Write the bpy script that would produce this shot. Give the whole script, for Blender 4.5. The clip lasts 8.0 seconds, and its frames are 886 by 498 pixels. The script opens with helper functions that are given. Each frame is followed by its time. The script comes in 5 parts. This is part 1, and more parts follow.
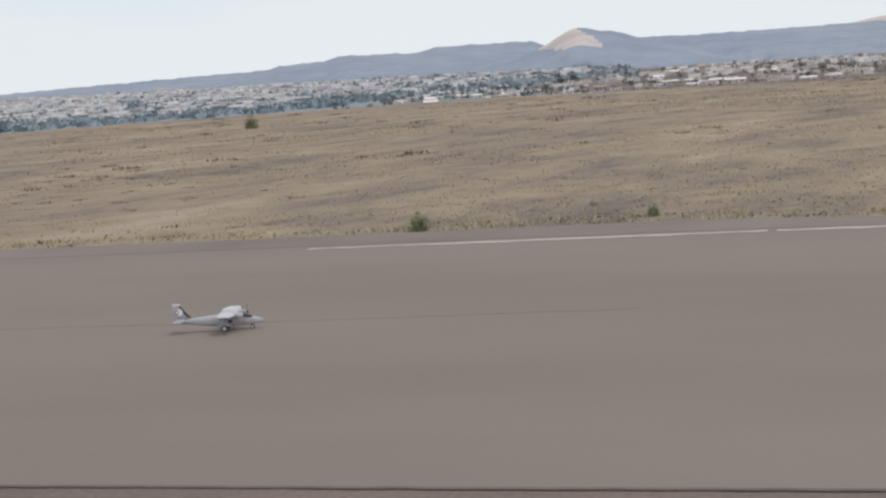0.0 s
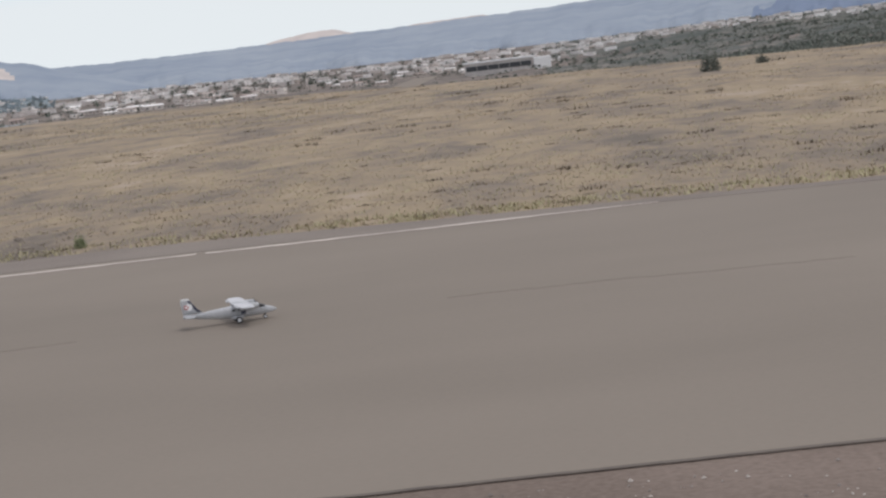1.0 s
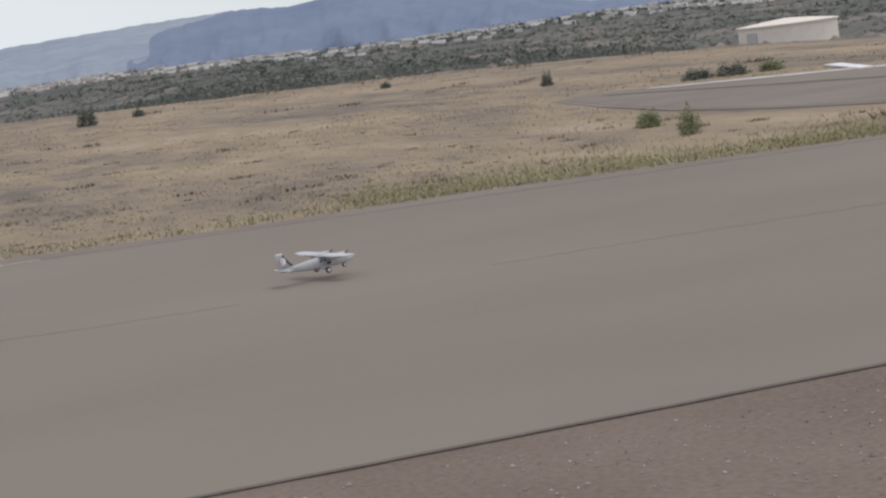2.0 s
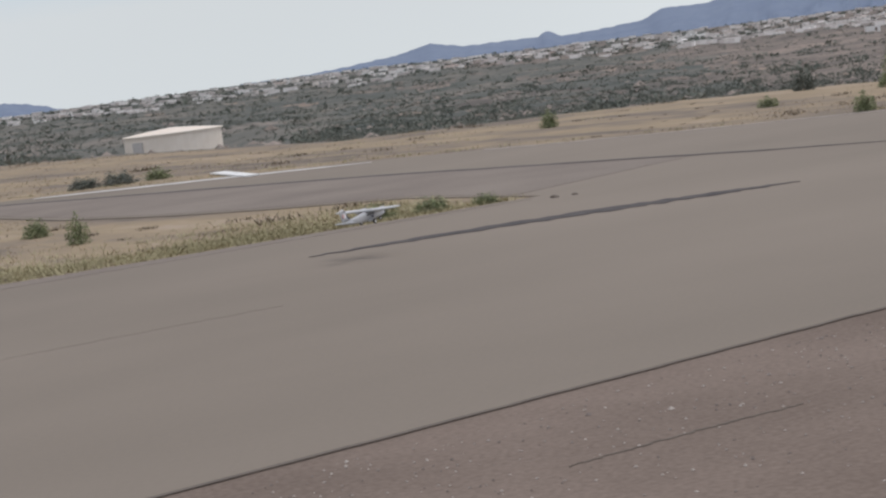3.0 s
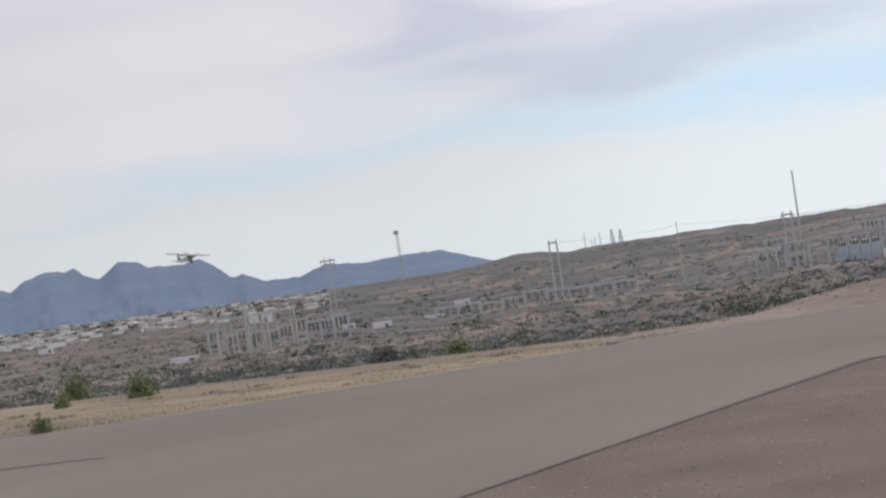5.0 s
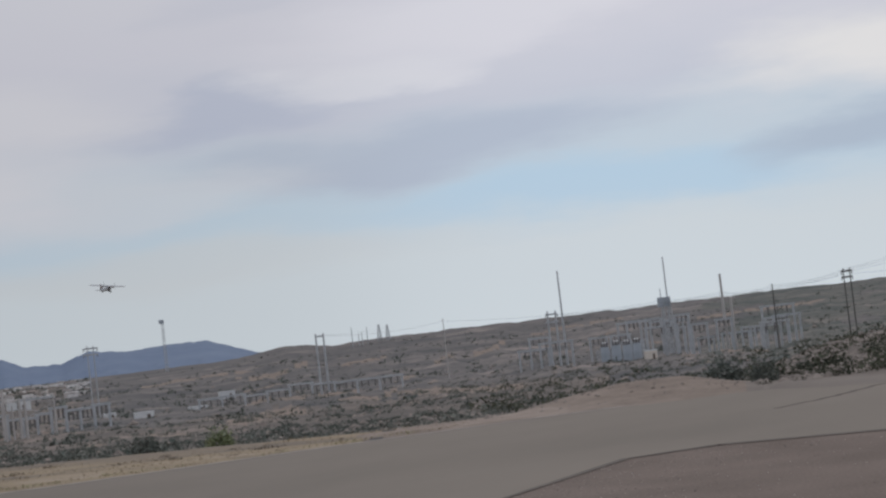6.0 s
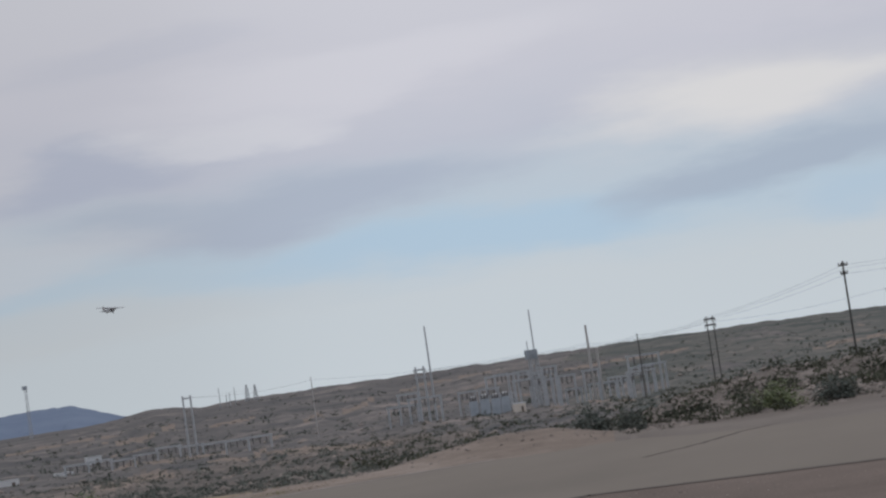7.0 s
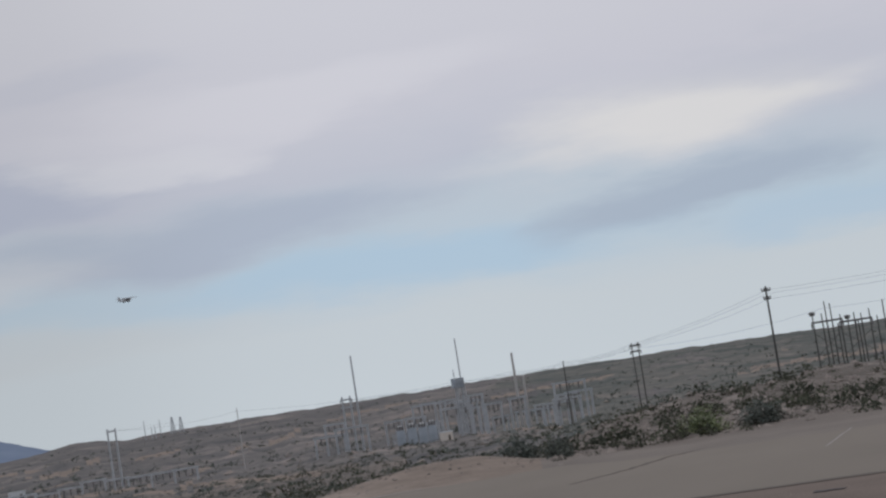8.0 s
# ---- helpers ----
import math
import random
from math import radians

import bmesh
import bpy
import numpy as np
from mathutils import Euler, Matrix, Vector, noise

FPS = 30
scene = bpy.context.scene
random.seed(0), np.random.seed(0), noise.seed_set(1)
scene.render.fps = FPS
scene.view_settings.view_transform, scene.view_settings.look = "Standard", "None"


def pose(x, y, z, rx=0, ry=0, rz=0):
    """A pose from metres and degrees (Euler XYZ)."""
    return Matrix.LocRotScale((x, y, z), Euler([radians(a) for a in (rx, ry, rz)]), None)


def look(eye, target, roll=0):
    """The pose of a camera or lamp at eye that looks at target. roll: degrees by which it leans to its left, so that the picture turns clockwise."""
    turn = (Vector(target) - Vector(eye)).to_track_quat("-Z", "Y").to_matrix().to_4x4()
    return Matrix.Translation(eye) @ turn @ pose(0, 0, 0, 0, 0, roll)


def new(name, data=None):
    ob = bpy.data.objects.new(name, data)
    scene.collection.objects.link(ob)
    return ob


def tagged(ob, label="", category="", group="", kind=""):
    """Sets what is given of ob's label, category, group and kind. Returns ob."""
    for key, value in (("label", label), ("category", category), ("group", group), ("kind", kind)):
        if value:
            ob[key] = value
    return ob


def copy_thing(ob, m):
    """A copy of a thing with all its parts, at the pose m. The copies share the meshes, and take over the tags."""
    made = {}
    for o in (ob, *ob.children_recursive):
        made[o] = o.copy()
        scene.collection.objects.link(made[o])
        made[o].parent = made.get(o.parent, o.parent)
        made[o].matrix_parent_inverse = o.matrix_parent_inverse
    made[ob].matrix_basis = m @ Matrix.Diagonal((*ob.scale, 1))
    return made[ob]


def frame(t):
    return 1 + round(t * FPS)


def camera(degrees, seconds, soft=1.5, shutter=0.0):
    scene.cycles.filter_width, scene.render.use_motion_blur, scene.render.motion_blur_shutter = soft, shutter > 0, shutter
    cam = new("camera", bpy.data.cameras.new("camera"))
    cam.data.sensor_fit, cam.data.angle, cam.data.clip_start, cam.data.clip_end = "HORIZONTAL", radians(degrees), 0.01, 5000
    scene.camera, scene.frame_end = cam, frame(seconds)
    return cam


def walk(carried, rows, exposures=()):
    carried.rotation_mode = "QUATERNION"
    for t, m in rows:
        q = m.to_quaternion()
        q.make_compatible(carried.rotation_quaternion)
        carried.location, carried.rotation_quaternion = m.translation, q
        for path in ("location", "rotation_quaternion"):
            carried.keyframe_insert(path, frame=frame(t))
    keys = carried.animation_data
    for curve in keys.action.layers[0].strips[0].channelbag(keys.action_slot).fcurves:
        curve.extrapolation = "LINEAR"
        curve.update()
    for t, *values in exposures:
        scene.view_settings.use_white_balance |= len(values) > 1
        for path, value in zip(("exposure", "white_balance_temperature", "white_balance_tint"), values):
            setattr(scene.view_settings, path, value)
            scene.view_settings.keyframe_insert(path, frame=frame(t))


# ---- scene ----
cam = camera(26.34, 8.0, soft=2.4)
PATH = [
    (0.0, pose(0, 0, 1.7, 84.901, 3.956, 18.566)),
    (0.5, pose(0, 0, 1.7, 84.550, 4.936, 9.360)),
    (1.0, pose(0, 0, 1.7, 84.068, 6.653, 1.016)),
    (1.2, pose(0, 0, 1.7, 83.913, 6.983, -2.741)),
    (2.3, pose(0, 0, 1.7, 83.437, 7.320, -24.578)),
    (2.5, pose(0, 0, 1.7, 83.593, 7.241, -29.293)),
    (2.8, pose(0, 0, 1.7, 83.826, 7.287, -33.482)),
    (3.0, pose(0, 0, 1.7, 84.280, 7.221, -36.285)),
    (3.3, pose(0, 0, 1.7, 84.578, 7.179, -39.940)),
    (3.5, pose(0, 0, 1.7, 84.930, 7.193, -43.566)),
    (3.8, pose(0, 0, 1.7, 85.381, 7.805, -47.105)),
    (4.0, pose(0, 0, 1.7, 86.008, 8.166, -50.280)),
    (4.3, pose(0, 0, 1.7, 87.007, 8.203, -53.358)),
    (4.5, pose(0, 0, 1.7, 88.240, 8.222, -56.157)),
    (4.8, pose(0, 0, 1.7, 89.405, 8.147, -58.624)),
    (5.0, pose(0, 0, 1.7, 90.668, 8.099, -61.049)),
    (5.2, pose(0, 0, 1.7, 91.239, 7.323, -62.518)),
    (6.3, pose(0, 0, 1.7, 92.987, 7.220, -69.857)),
    (6.5, pose(0, 0, 1.7, 93.178, 7.572, -70.611)),
    (6.8, pose(0, 0, 1.7, 93.437, 7.781, -71.406)),
    (7.0, pose(0, 0, 1.7, 93.780, 8.228, -72.165)),
    (7.3, pose(0, 0, 1.7, 93.923, 8.456, -73.007)),
    (7.5, pose(0, 0, 1.7, 94.212, 8.722, -73.690)),
    (8.0, pose(0, 0, 1.7, 94.324, 8.941, -74.403)),
]
EXPOSURES = [(0.0, -0.05, 6500, 11.5), (4.5, -0.08, 6500, 11.5), (5.2, -0.32, 6450, 11), (6.3, -0.70, 6250, 10.5), (8.0, -0.76, 6250, 10.5)]
walk(cam, PATH, EXPOSURES)


# ---- world and sun ----
SUN_AZ, SUN_EL = 100.0, 66.0  # degrees; azimuth clockwise from the far side of the runway


def make_world():
    w = bpy.data.worlds.new("overcast_sky")
    w.use_nodes = True
    scene.world = w
    nt = w.node_tree
    n, l = nt.nodes, nt.links
    n.clear()
    out, bg = n.new("ShaderNodeOutputWorld"), n.new("ShaderNodeBackground")
    sky = n.new("ShaderNodeTexSky")
    sky.sky_type, sky.sun_disc = "NISHITA", False
    sky.sun_elevation, sky.sun_rotation = radians(SUN_EL), radians(SUN_AZ)
    sky.dust_density, sky.air_density = 2.0, 1.2
    tc = n.new("ShaderNodeTexCoord")
    sep = n.new("ShaderNodeSeparateXYZ")
    l.new(tc.outputs["Generated"], sep.inputs[0])
    # the cloud sheet seen in perspective: direction divided by its height
    up = n.new("ShaderNodeMath")
    up.operation = "ADD"
    up.inputs[1].default_value = 0.24
    hi = n.new("ShaderNodeMath")
    hi.operation = "MAXIMUM"
    hi.inputs[1].default_value = 0.0
    l.new(sep.outputs["Z"], hi.inputs[0])
    l.new(hi.outputs[0], up.inputs[0])
    comb = n.new("ShaderNodeCombineXYZ")
    for k, ax in enumerate("XY"):
        d = n.new("ShaderNodeMath")
        d.operation = "DIVIDE"
        l.new(sep.outputs[ax], d.inputs[0])
        l.new(up.outputs[0], d.inputs[1])
        l.new(d.outputs[0], comb.inputs[k])
    mp = n.new("ShaderNodeMapping")
    mp.inputs["Rotation"].default_value = (0, 0, radians(20))
    mp.inputs["Scale"].default_value = (1.0, 0.85, 1.0)
    l.new(comb.outputs[0], mp.inputs[0])
    big = n.new("ShaderNodeTexNoise")
    big.inputs["Scale"].default_value, big.inputs["Detail"].default_value = 1.35, 4.0
    big.inputs["Roughness"].default_value, big.inputs["Distortion"].default_value = 0.5, 0.6
    l.new(mp.outputs[0], big.inputs["Vector"])
    ramp = n.new("ShaderNodeValToRGB")
    e = ramp.color_ramp.elements
    e[0].position, e[0].color = 0.34, (0.0, 0.0, 0.0, 1)
    e[1].position, e[1].color = 0.52, (1, 1, 1, 1)
    l.new(big.outputs["Fac"], ramp.inputs[0])
    fine = n.new("ShaderNodeTexNoise")
    fine.inputs["Scale"].default_value, fine.inputs["Detail"].default_value = 1.9, 4.0
    l.new(mp.outputs[0], fine.inputs["Vector"])
    cloud = n.new("ShaderNodeValToRGB")
    e = cloud.color_ramp.elements
    e[0].position, e[0].color = 0.40, (0.61, 0.635, 0.755, 1)
    e[1].position, e[1].color = 0.62, (0.95, 0.925, 0.94, 1)
    l.new(fine.outputs["Fac"], cloud.inputs[0])
    dim = n.new("ShaderNodeMix")
    dim.data_type, dim.blend_type = "RGBA", "MULTIPLY"
    dim.inputs["Factor"].default_value = 1.0
    l.new(sky.outputs[0], dim.inputs["A"])
    dim.inputs["B"].default_value = (0.085, 0.085, 0.085, 1)
    # blue gaps are veiled by thin cloud
    veil = n.new("ShaderNodeMix")
    veil.data_type = "RGBA"
    veil.inputs["Factor"].default_value = 0.72
    l.new(dim.outputs["Result"], veil.inputs["A"])
    veil.inputs["B"].default_value = (0.63, 0.775, 0.90, 1)
    mix = n.new("ShaderNodeMix")
    mix.data_type = "RGBA"
    l.new(ramp.outputs[0], mix.inputs["Factor"])
    l.new(veil.outputs["Result"], mix.inputs["A"])
    l.new(cloud.outputs[0], mix.inputs["B"])
    # low sky by bearing and height in degrees: pale haze, a blue gap, then layered grey cloud
    def math_node(op, a, b=None):
        m = n.new("ShaderNodeMath")
        m.operation = op
        for k, v in enumerate((a, b)):
            if v is None:
                continue
            if isinstance(v, (int, float)):
                m.inputs[k].default_value = v
            else:
                l.new(v, m.inputs[k])
        return m.outputs[0]

    def blend(fac, a, colour):
        m = n.new("ShaderNodeMix")
        m.data_type = "RGBA"
        l.new(fac, m.inputs["Factor"])
        l.new(a, m.inputs["A"])
        if isinstance(colour, tuple):
            m.inputs["B"].default_value = (*colour, 1)
        else:
            l.new(colour, m.inputs["B"])
        return m.outputs["Result"]

    bearing = math_node("DEGREES", math_node("ARCTAN2", sep.outputs["X"], sep.outputs["Y"]))
    height = math_node("DEGREES", math_node("ARCSINE", sep.outputs["Z"]))
    flat = n.new("ShaderNodeCombineXYZ")
    l.new(bearing, flat.inputs[0])
    l.new(height, flat.inputs[1])
    streak = n.new("ShaderNodeMapping")
    streak.inputs["Rotation"].default_value = (0, 0, radians(-5))
    streak.inputs["Scale"].default_value = (0.10, 0.36, 1)
    l.new(flat.outputs[0], streak.inputs[0])
    warp = n.new("ShaderNodeTexNoise")
    warp.inputs["Scale"].default_value, warp.inputs["Detail"].default_value, warp.inputs["Roughness"].default_value = 1.3, 5.0, 0.55
    l.new(streak.outputs[0], warp.inputs["Vector"])
    shift = n.new("ShaderNodeVectorMath")
    shift.operation = "MULTIPLY_ADD"
    l.new(warp.outputs["Color"], shift.inputs[0])
    shift.inputs[1].default_value, shift.inputs[2].default_value = (9.0, 2.6, 0), (-4.5, -1.3, 0)
    moved = n.new("ShaderNodeVectorMath")
    l.new(flat.outputs[0], moved.inputs[0])
    l.new(shift.outputs[0], moved.inputs[1])
    bent = n.new("ShaderNodeSeparateXYZ")
    l.new(moved.outputs[0], bent.inputs[0])
    layers = n.new("ShaderNodeValToRGB")
    stops = ((0.0, (0.80, 0.86, 0.885)), (0.13, (0.79, 0.845, 0.87)), (0.22, (0.68, 0.80, 0.89)), (0.29, (0.71, 0.79, 0.86)), (0.37, (0.73, 0.75, 0.83)), (0.48, (0.82, 0.81, 0.87)), (0.7, (0.87, 0.86, 0.90)), (1.0, (0.80, 0.82, 0.88)))
    ramp_el = layers.color_ramp.elements
    while len(ramp_el) < len(stops):
        ramp_el.new(0.5)
    for el, (at, col) in zip(ramp_el, stops):
        el.position, el.color = at, (*col, 1)
    l.new(math_node("DIVIDE", bent.outputs[1], 19.0), layers.inputs[0])
    sky_low = layers.outputs[0]
    # single clouds: bearing, height, half width, half height, tilt, colour, weight
    for a, h, sa, sh, tilt, col, weight in (
            (74, 4.0, 10, 1.1, 0, (0.60, 0.78, 0.93), 0.8), (87, 3.5, 6, 1.0, 0, (0.62, 0.78, 0.92), 0.7), (62.5, 7.3, 6.5, 1.0, 7, (0.60, 0.645, 0.77), 0.65), (69, 5.6, 9, 1.3, 2, (0.59, 0.65, 0.76), 0.9),
            (83.5, 4.9, 7, 1.1, 7, (0.55, 0.63, 0.74), 0.85), (82, 7.2, 7, 1.7, 4, (1.0, 0.97, 0.94), 0.95), (66.5, 8.0, 3.5, 0.7, 6, (0.93, 0.92, 0.95), 0.7), (66, 5.9, 7, 1.2, 3, (0.60, 0.66, 0.76), 0.5), (53, 7.5, 9, 1.6, 2, (0.90, 0.88, 0.90), 0.7), (60, 2.9, 12, 1.0, 0, (0.78, 0.81, 0.82), 0.6), (51, 5.4, 11, 1.7, 3, (0.88, 0.86, 0.89), 0.85), (46, 3.6, 9, 1.2, 2, (0.84, 0.85, 0.86), 0.7), (60, 4.9, 8, 1.0, 4, (0.83, 0.84, 0.87), 0.6), (71, 9.4, 9, 1.2, 5, (0.93, 0.91, 0.95), 0.6), (86, 8.6, 6, 1.0, 5, (0.74, 0.75, 0.82), 0.5), (64, 10.6, 5, 1.0, 6, (0.74, 0.75, 0.83), 0.5)):
        at = n.new("ShaderNodeMapping")
        at.vector_type = "TEXTURE"
        at.inputs["Location"].default_value, at.inputs["Rotation"].default_value, at.inputs["Scale"].default_value = (a, h, 0), (0, 0, radians(tilt)), (sa, sh, 1)
        l.new(moved.outputs[0], at.inputs[0])
        ball = n.new("ShaderNodeTexGradient")
        ball.gradient_type = "SPHERICAL"
        l.new(at.outputs[0], ball.inputs[0])
        soft = n.new("ShaderNodeMapRange")
        soft.interpolation_type = "SMOOTHSTEP"
        soft.inputs["From Max"].default_value, soft.inputs["To Max"].default_value = 0.7, weight
        l.new(ball.outputs["Fac"], soft.inputs["Value"])
        sky_low = blend(soft.outputs["Result"], sky_low, col)
    # the sky brightens towards the sun's side
    side = n.new("ShaderNodeFloatCurve")
    curve = side.mapping.curves[0]
    for k, (u, v) in enumerate(((0.0, 0.5), (0.35, 0.5), (0.50, 0.5), (0.585, 0.42), (0.64, 0.485), (0.675, 0.525), (0.70, 0.59), (0.74, 0.585), (1.0, 0.585))):
        if k < 2:
            curve.points[k].location = (u, v)
        else:
            curve.points.new(u, v)
    side.mapping.update()
    l.new(math_node("ADD", math_node("DIVIDE", bearing, 360.0), 0.5), side.inputs["Value"])
    bright = n.new("ShaderNodeVectorMath")
    bright.operation = "SCALE"
    l.new(sky_low, bright.inputs[0])
    l.new(math_node("MULTIPLY", side.outputs[0], 2.0), bright.inputs["Scale"])
    upper = n.new("ShaderNodeMapRange")
    upper.interpolation_type = "SMOOTHSTEP"
    upper.inputs["From Min"].default_value, upper.inputs["From Max"].default_value = 14.0, 26.0
    l.new(height, upper.inputs["Value"])
    l.new(blend(upper.outputs["Result"], bright.outputs[0], mix.outputs["Result"]), bg.inputs["Color"])
    bg.inputs["Strength"].default_value = 1.0
    l.new(bg.outputs[0], out.inputs[0])


make_world()
sun = new("sun", bpy.data.lights.new("sun", "SUN"))
sun.data.energy, sun.data.angle, sun.data.color = 1.0, radians(20), (1.0, 0.95, 0.88)
_a, _e = radians(SUN_AZ), radians(SUN_EL)
sun.matrix_world = look((60 * math.sin(_a) * math.cos(_e), 60 * math.cos(_a) * math.cos(_e), 60 * math.sin(_e)), (0, 0, 0))


# ---- materials ----
def material(name, dark, light, scale=8.0, rough=0.9, bump=0.3, fine=60.0, spread=0.35, metal=0.0, dist=0.01, stretch=(1, 1, 1), per_object=0.0, per_island=0.0):
    """A weathered surface: two colours mixed by coarse and fine noise, with a little relief."""
    m = bpy.data.materials.new(name)
    m.use_nodes = True
    nt = m.node_tree
    n, l = nt.nodes, nt.links
    b = n["Principled BSDF"]
    tc, mp = n.new("ShaderNodeTexCoord"), n.new("ShaderNodeMapping")
    mp.inputs["Scale"].default_value = stretch
    l.new(tc.outputs["Object"], mp.inputs[0])
    a, c = n.new("ShaderNodeTexNoise"), n.new("ShaderNodeTexNoise")
    a.inputs["Scale"].default_value, a.inputs["Detail"].default_value = scale, 6.0
    c.inputs["Scale"].default_value, c.inputs["Detail"].default_value = fine, 3.0
    l.new(mp.outputs[0], a.inputs["Vector"])
    l.new(mp.outputs[0], c.inputs["Vector"])
    mix = n.new("ShaderNodeMix")
    mix.inputs["Factor"].default_value = spread
    l.new(a.outputs["Fac"], mix.inputs["A"])
    l.new(c.outputs["Fac"], mix.inputs["B"])
    last = mix.outputs["Result"]
    for amount, kind in ((per_object, "ShaderNodeObjectInfo"), (per_island, "ShaderNodeNewGeometry")):
        if amount:
            src = n.new(kind)
            mr = n.new("ShaderNodeMapRange")
            mr.inputs["To Min"].default_value, mr.inputs["To Max"].default_value = -amount, amount
            l.new(src.outputs["Random" if kind.endswith("Info") else "Random Per Island"], mr.inputs["Value"])
            add = n.new("ShaderNodeMath")
            l.new(last, add.inputs[0])
            l.new(mr.outputs[0], add.inputs[1])
            last = add.outputs[0]
    ramp = n.new("ShaderNodeValToRGB")
    e = ramp.color_ramp.elements
    e[0].position, e[0].color = 0.36, (*dark, 1)
    e[1].position, e[1].color = 0.64, (*light, 1)
    l.new(last, ramp.inputs[0])
    l.new(ramp.outputs[0], b.inputs["Base Color"])
    b.inputs["Roughness"].default_value, b.inputs["Metallic"].default_value = rough, metal
    if rough > 0.8:
        b.inputs["Specular IOR Level"].default_value = 0.2
    if bump:
        bp = n.new("ShaderNodeBump")
        bp.inputs["Strength"].default_value, bp.inputs["Distance"].default_value = bump, dist
        l.new(c.outputs["Fac"], bp.inputs["Height"])
        l.new(bp.outputs[0], b.inputs["Normal"])
    return m


def patchwork(name, tones, coarse, middle, fine, bump=0.4, dist=0.05, weights=(0.42, 0.36, 0.22), stretch=(1, 1, 1)):
    """Open ground: patches at three sizes, coloured through several earth tones."""
    m = bpy.data.materials.new(name)
    m.use_nodes = True
    n, l = m.node_tree.nodes, m.node_tree.links
    b = n["Principled BSDF"]
    tc, mp = n.new("ShaderNodeTexCoord"), n.new("ShaderNodeMapping")
    mp.inputs["Scale"].default_value = stretch
    l.new(tc.outputs["Object"], mp.inputs[0])
    total = None
    for scale, weight in zip((coarse, middle, fine), weights):
        t = n.new("ShaderNodeTexNoise")
        t.inputs["Scale"].default_value, t.inputs["Detail"].default_value, t.inputs["Distortion"].default_value = scale, 4.0, 0.6
        l.new(mp.outputs[0], t.inputs["Vector"])
        w = n.new("ShaderNodeMath")
        w.operation = "MULTIPLY_ADD"
        l.new(t.outputs["Fac"], w.inputs[0])
        w.inputs[1].default_value = weight
        if total is None:
            w.inputs[2].default_value = 0.0
        else:
            l.new(total, w.inputs[2])
        total = w.outputs[0]
    ramp = n.new("ShaderNodeValToRGB")
    e = ramp.color_ramp.elements
    while len(e) < len(tones):
        e.new(0.5)
    for k, (el, tone) in enumerate(zip(e, tones)):
        el.position, el.color = 0.38 + 0.24 * k / (len(tones) - 1), (*tone, 1)
    l.new(total, ramp.inputs[0])
    l.new(ramp.outputs[0], b.inputs["Base Color"])
    b.inputs["Roughness"].default_value, b.inputs["Specular IOR Level"].default_value = 0.95, 0.2
    bp = n.new("ShaderNodeBump")
    bp.inputs["Strength"].default_value, bp.inputs["Distance"].default_value = bump, dist
    l.new(t.outputs["Fac"], bp.inputs["Height"])
    l.new(bp.outputs[0], b.inputs["Normal"])
    return m


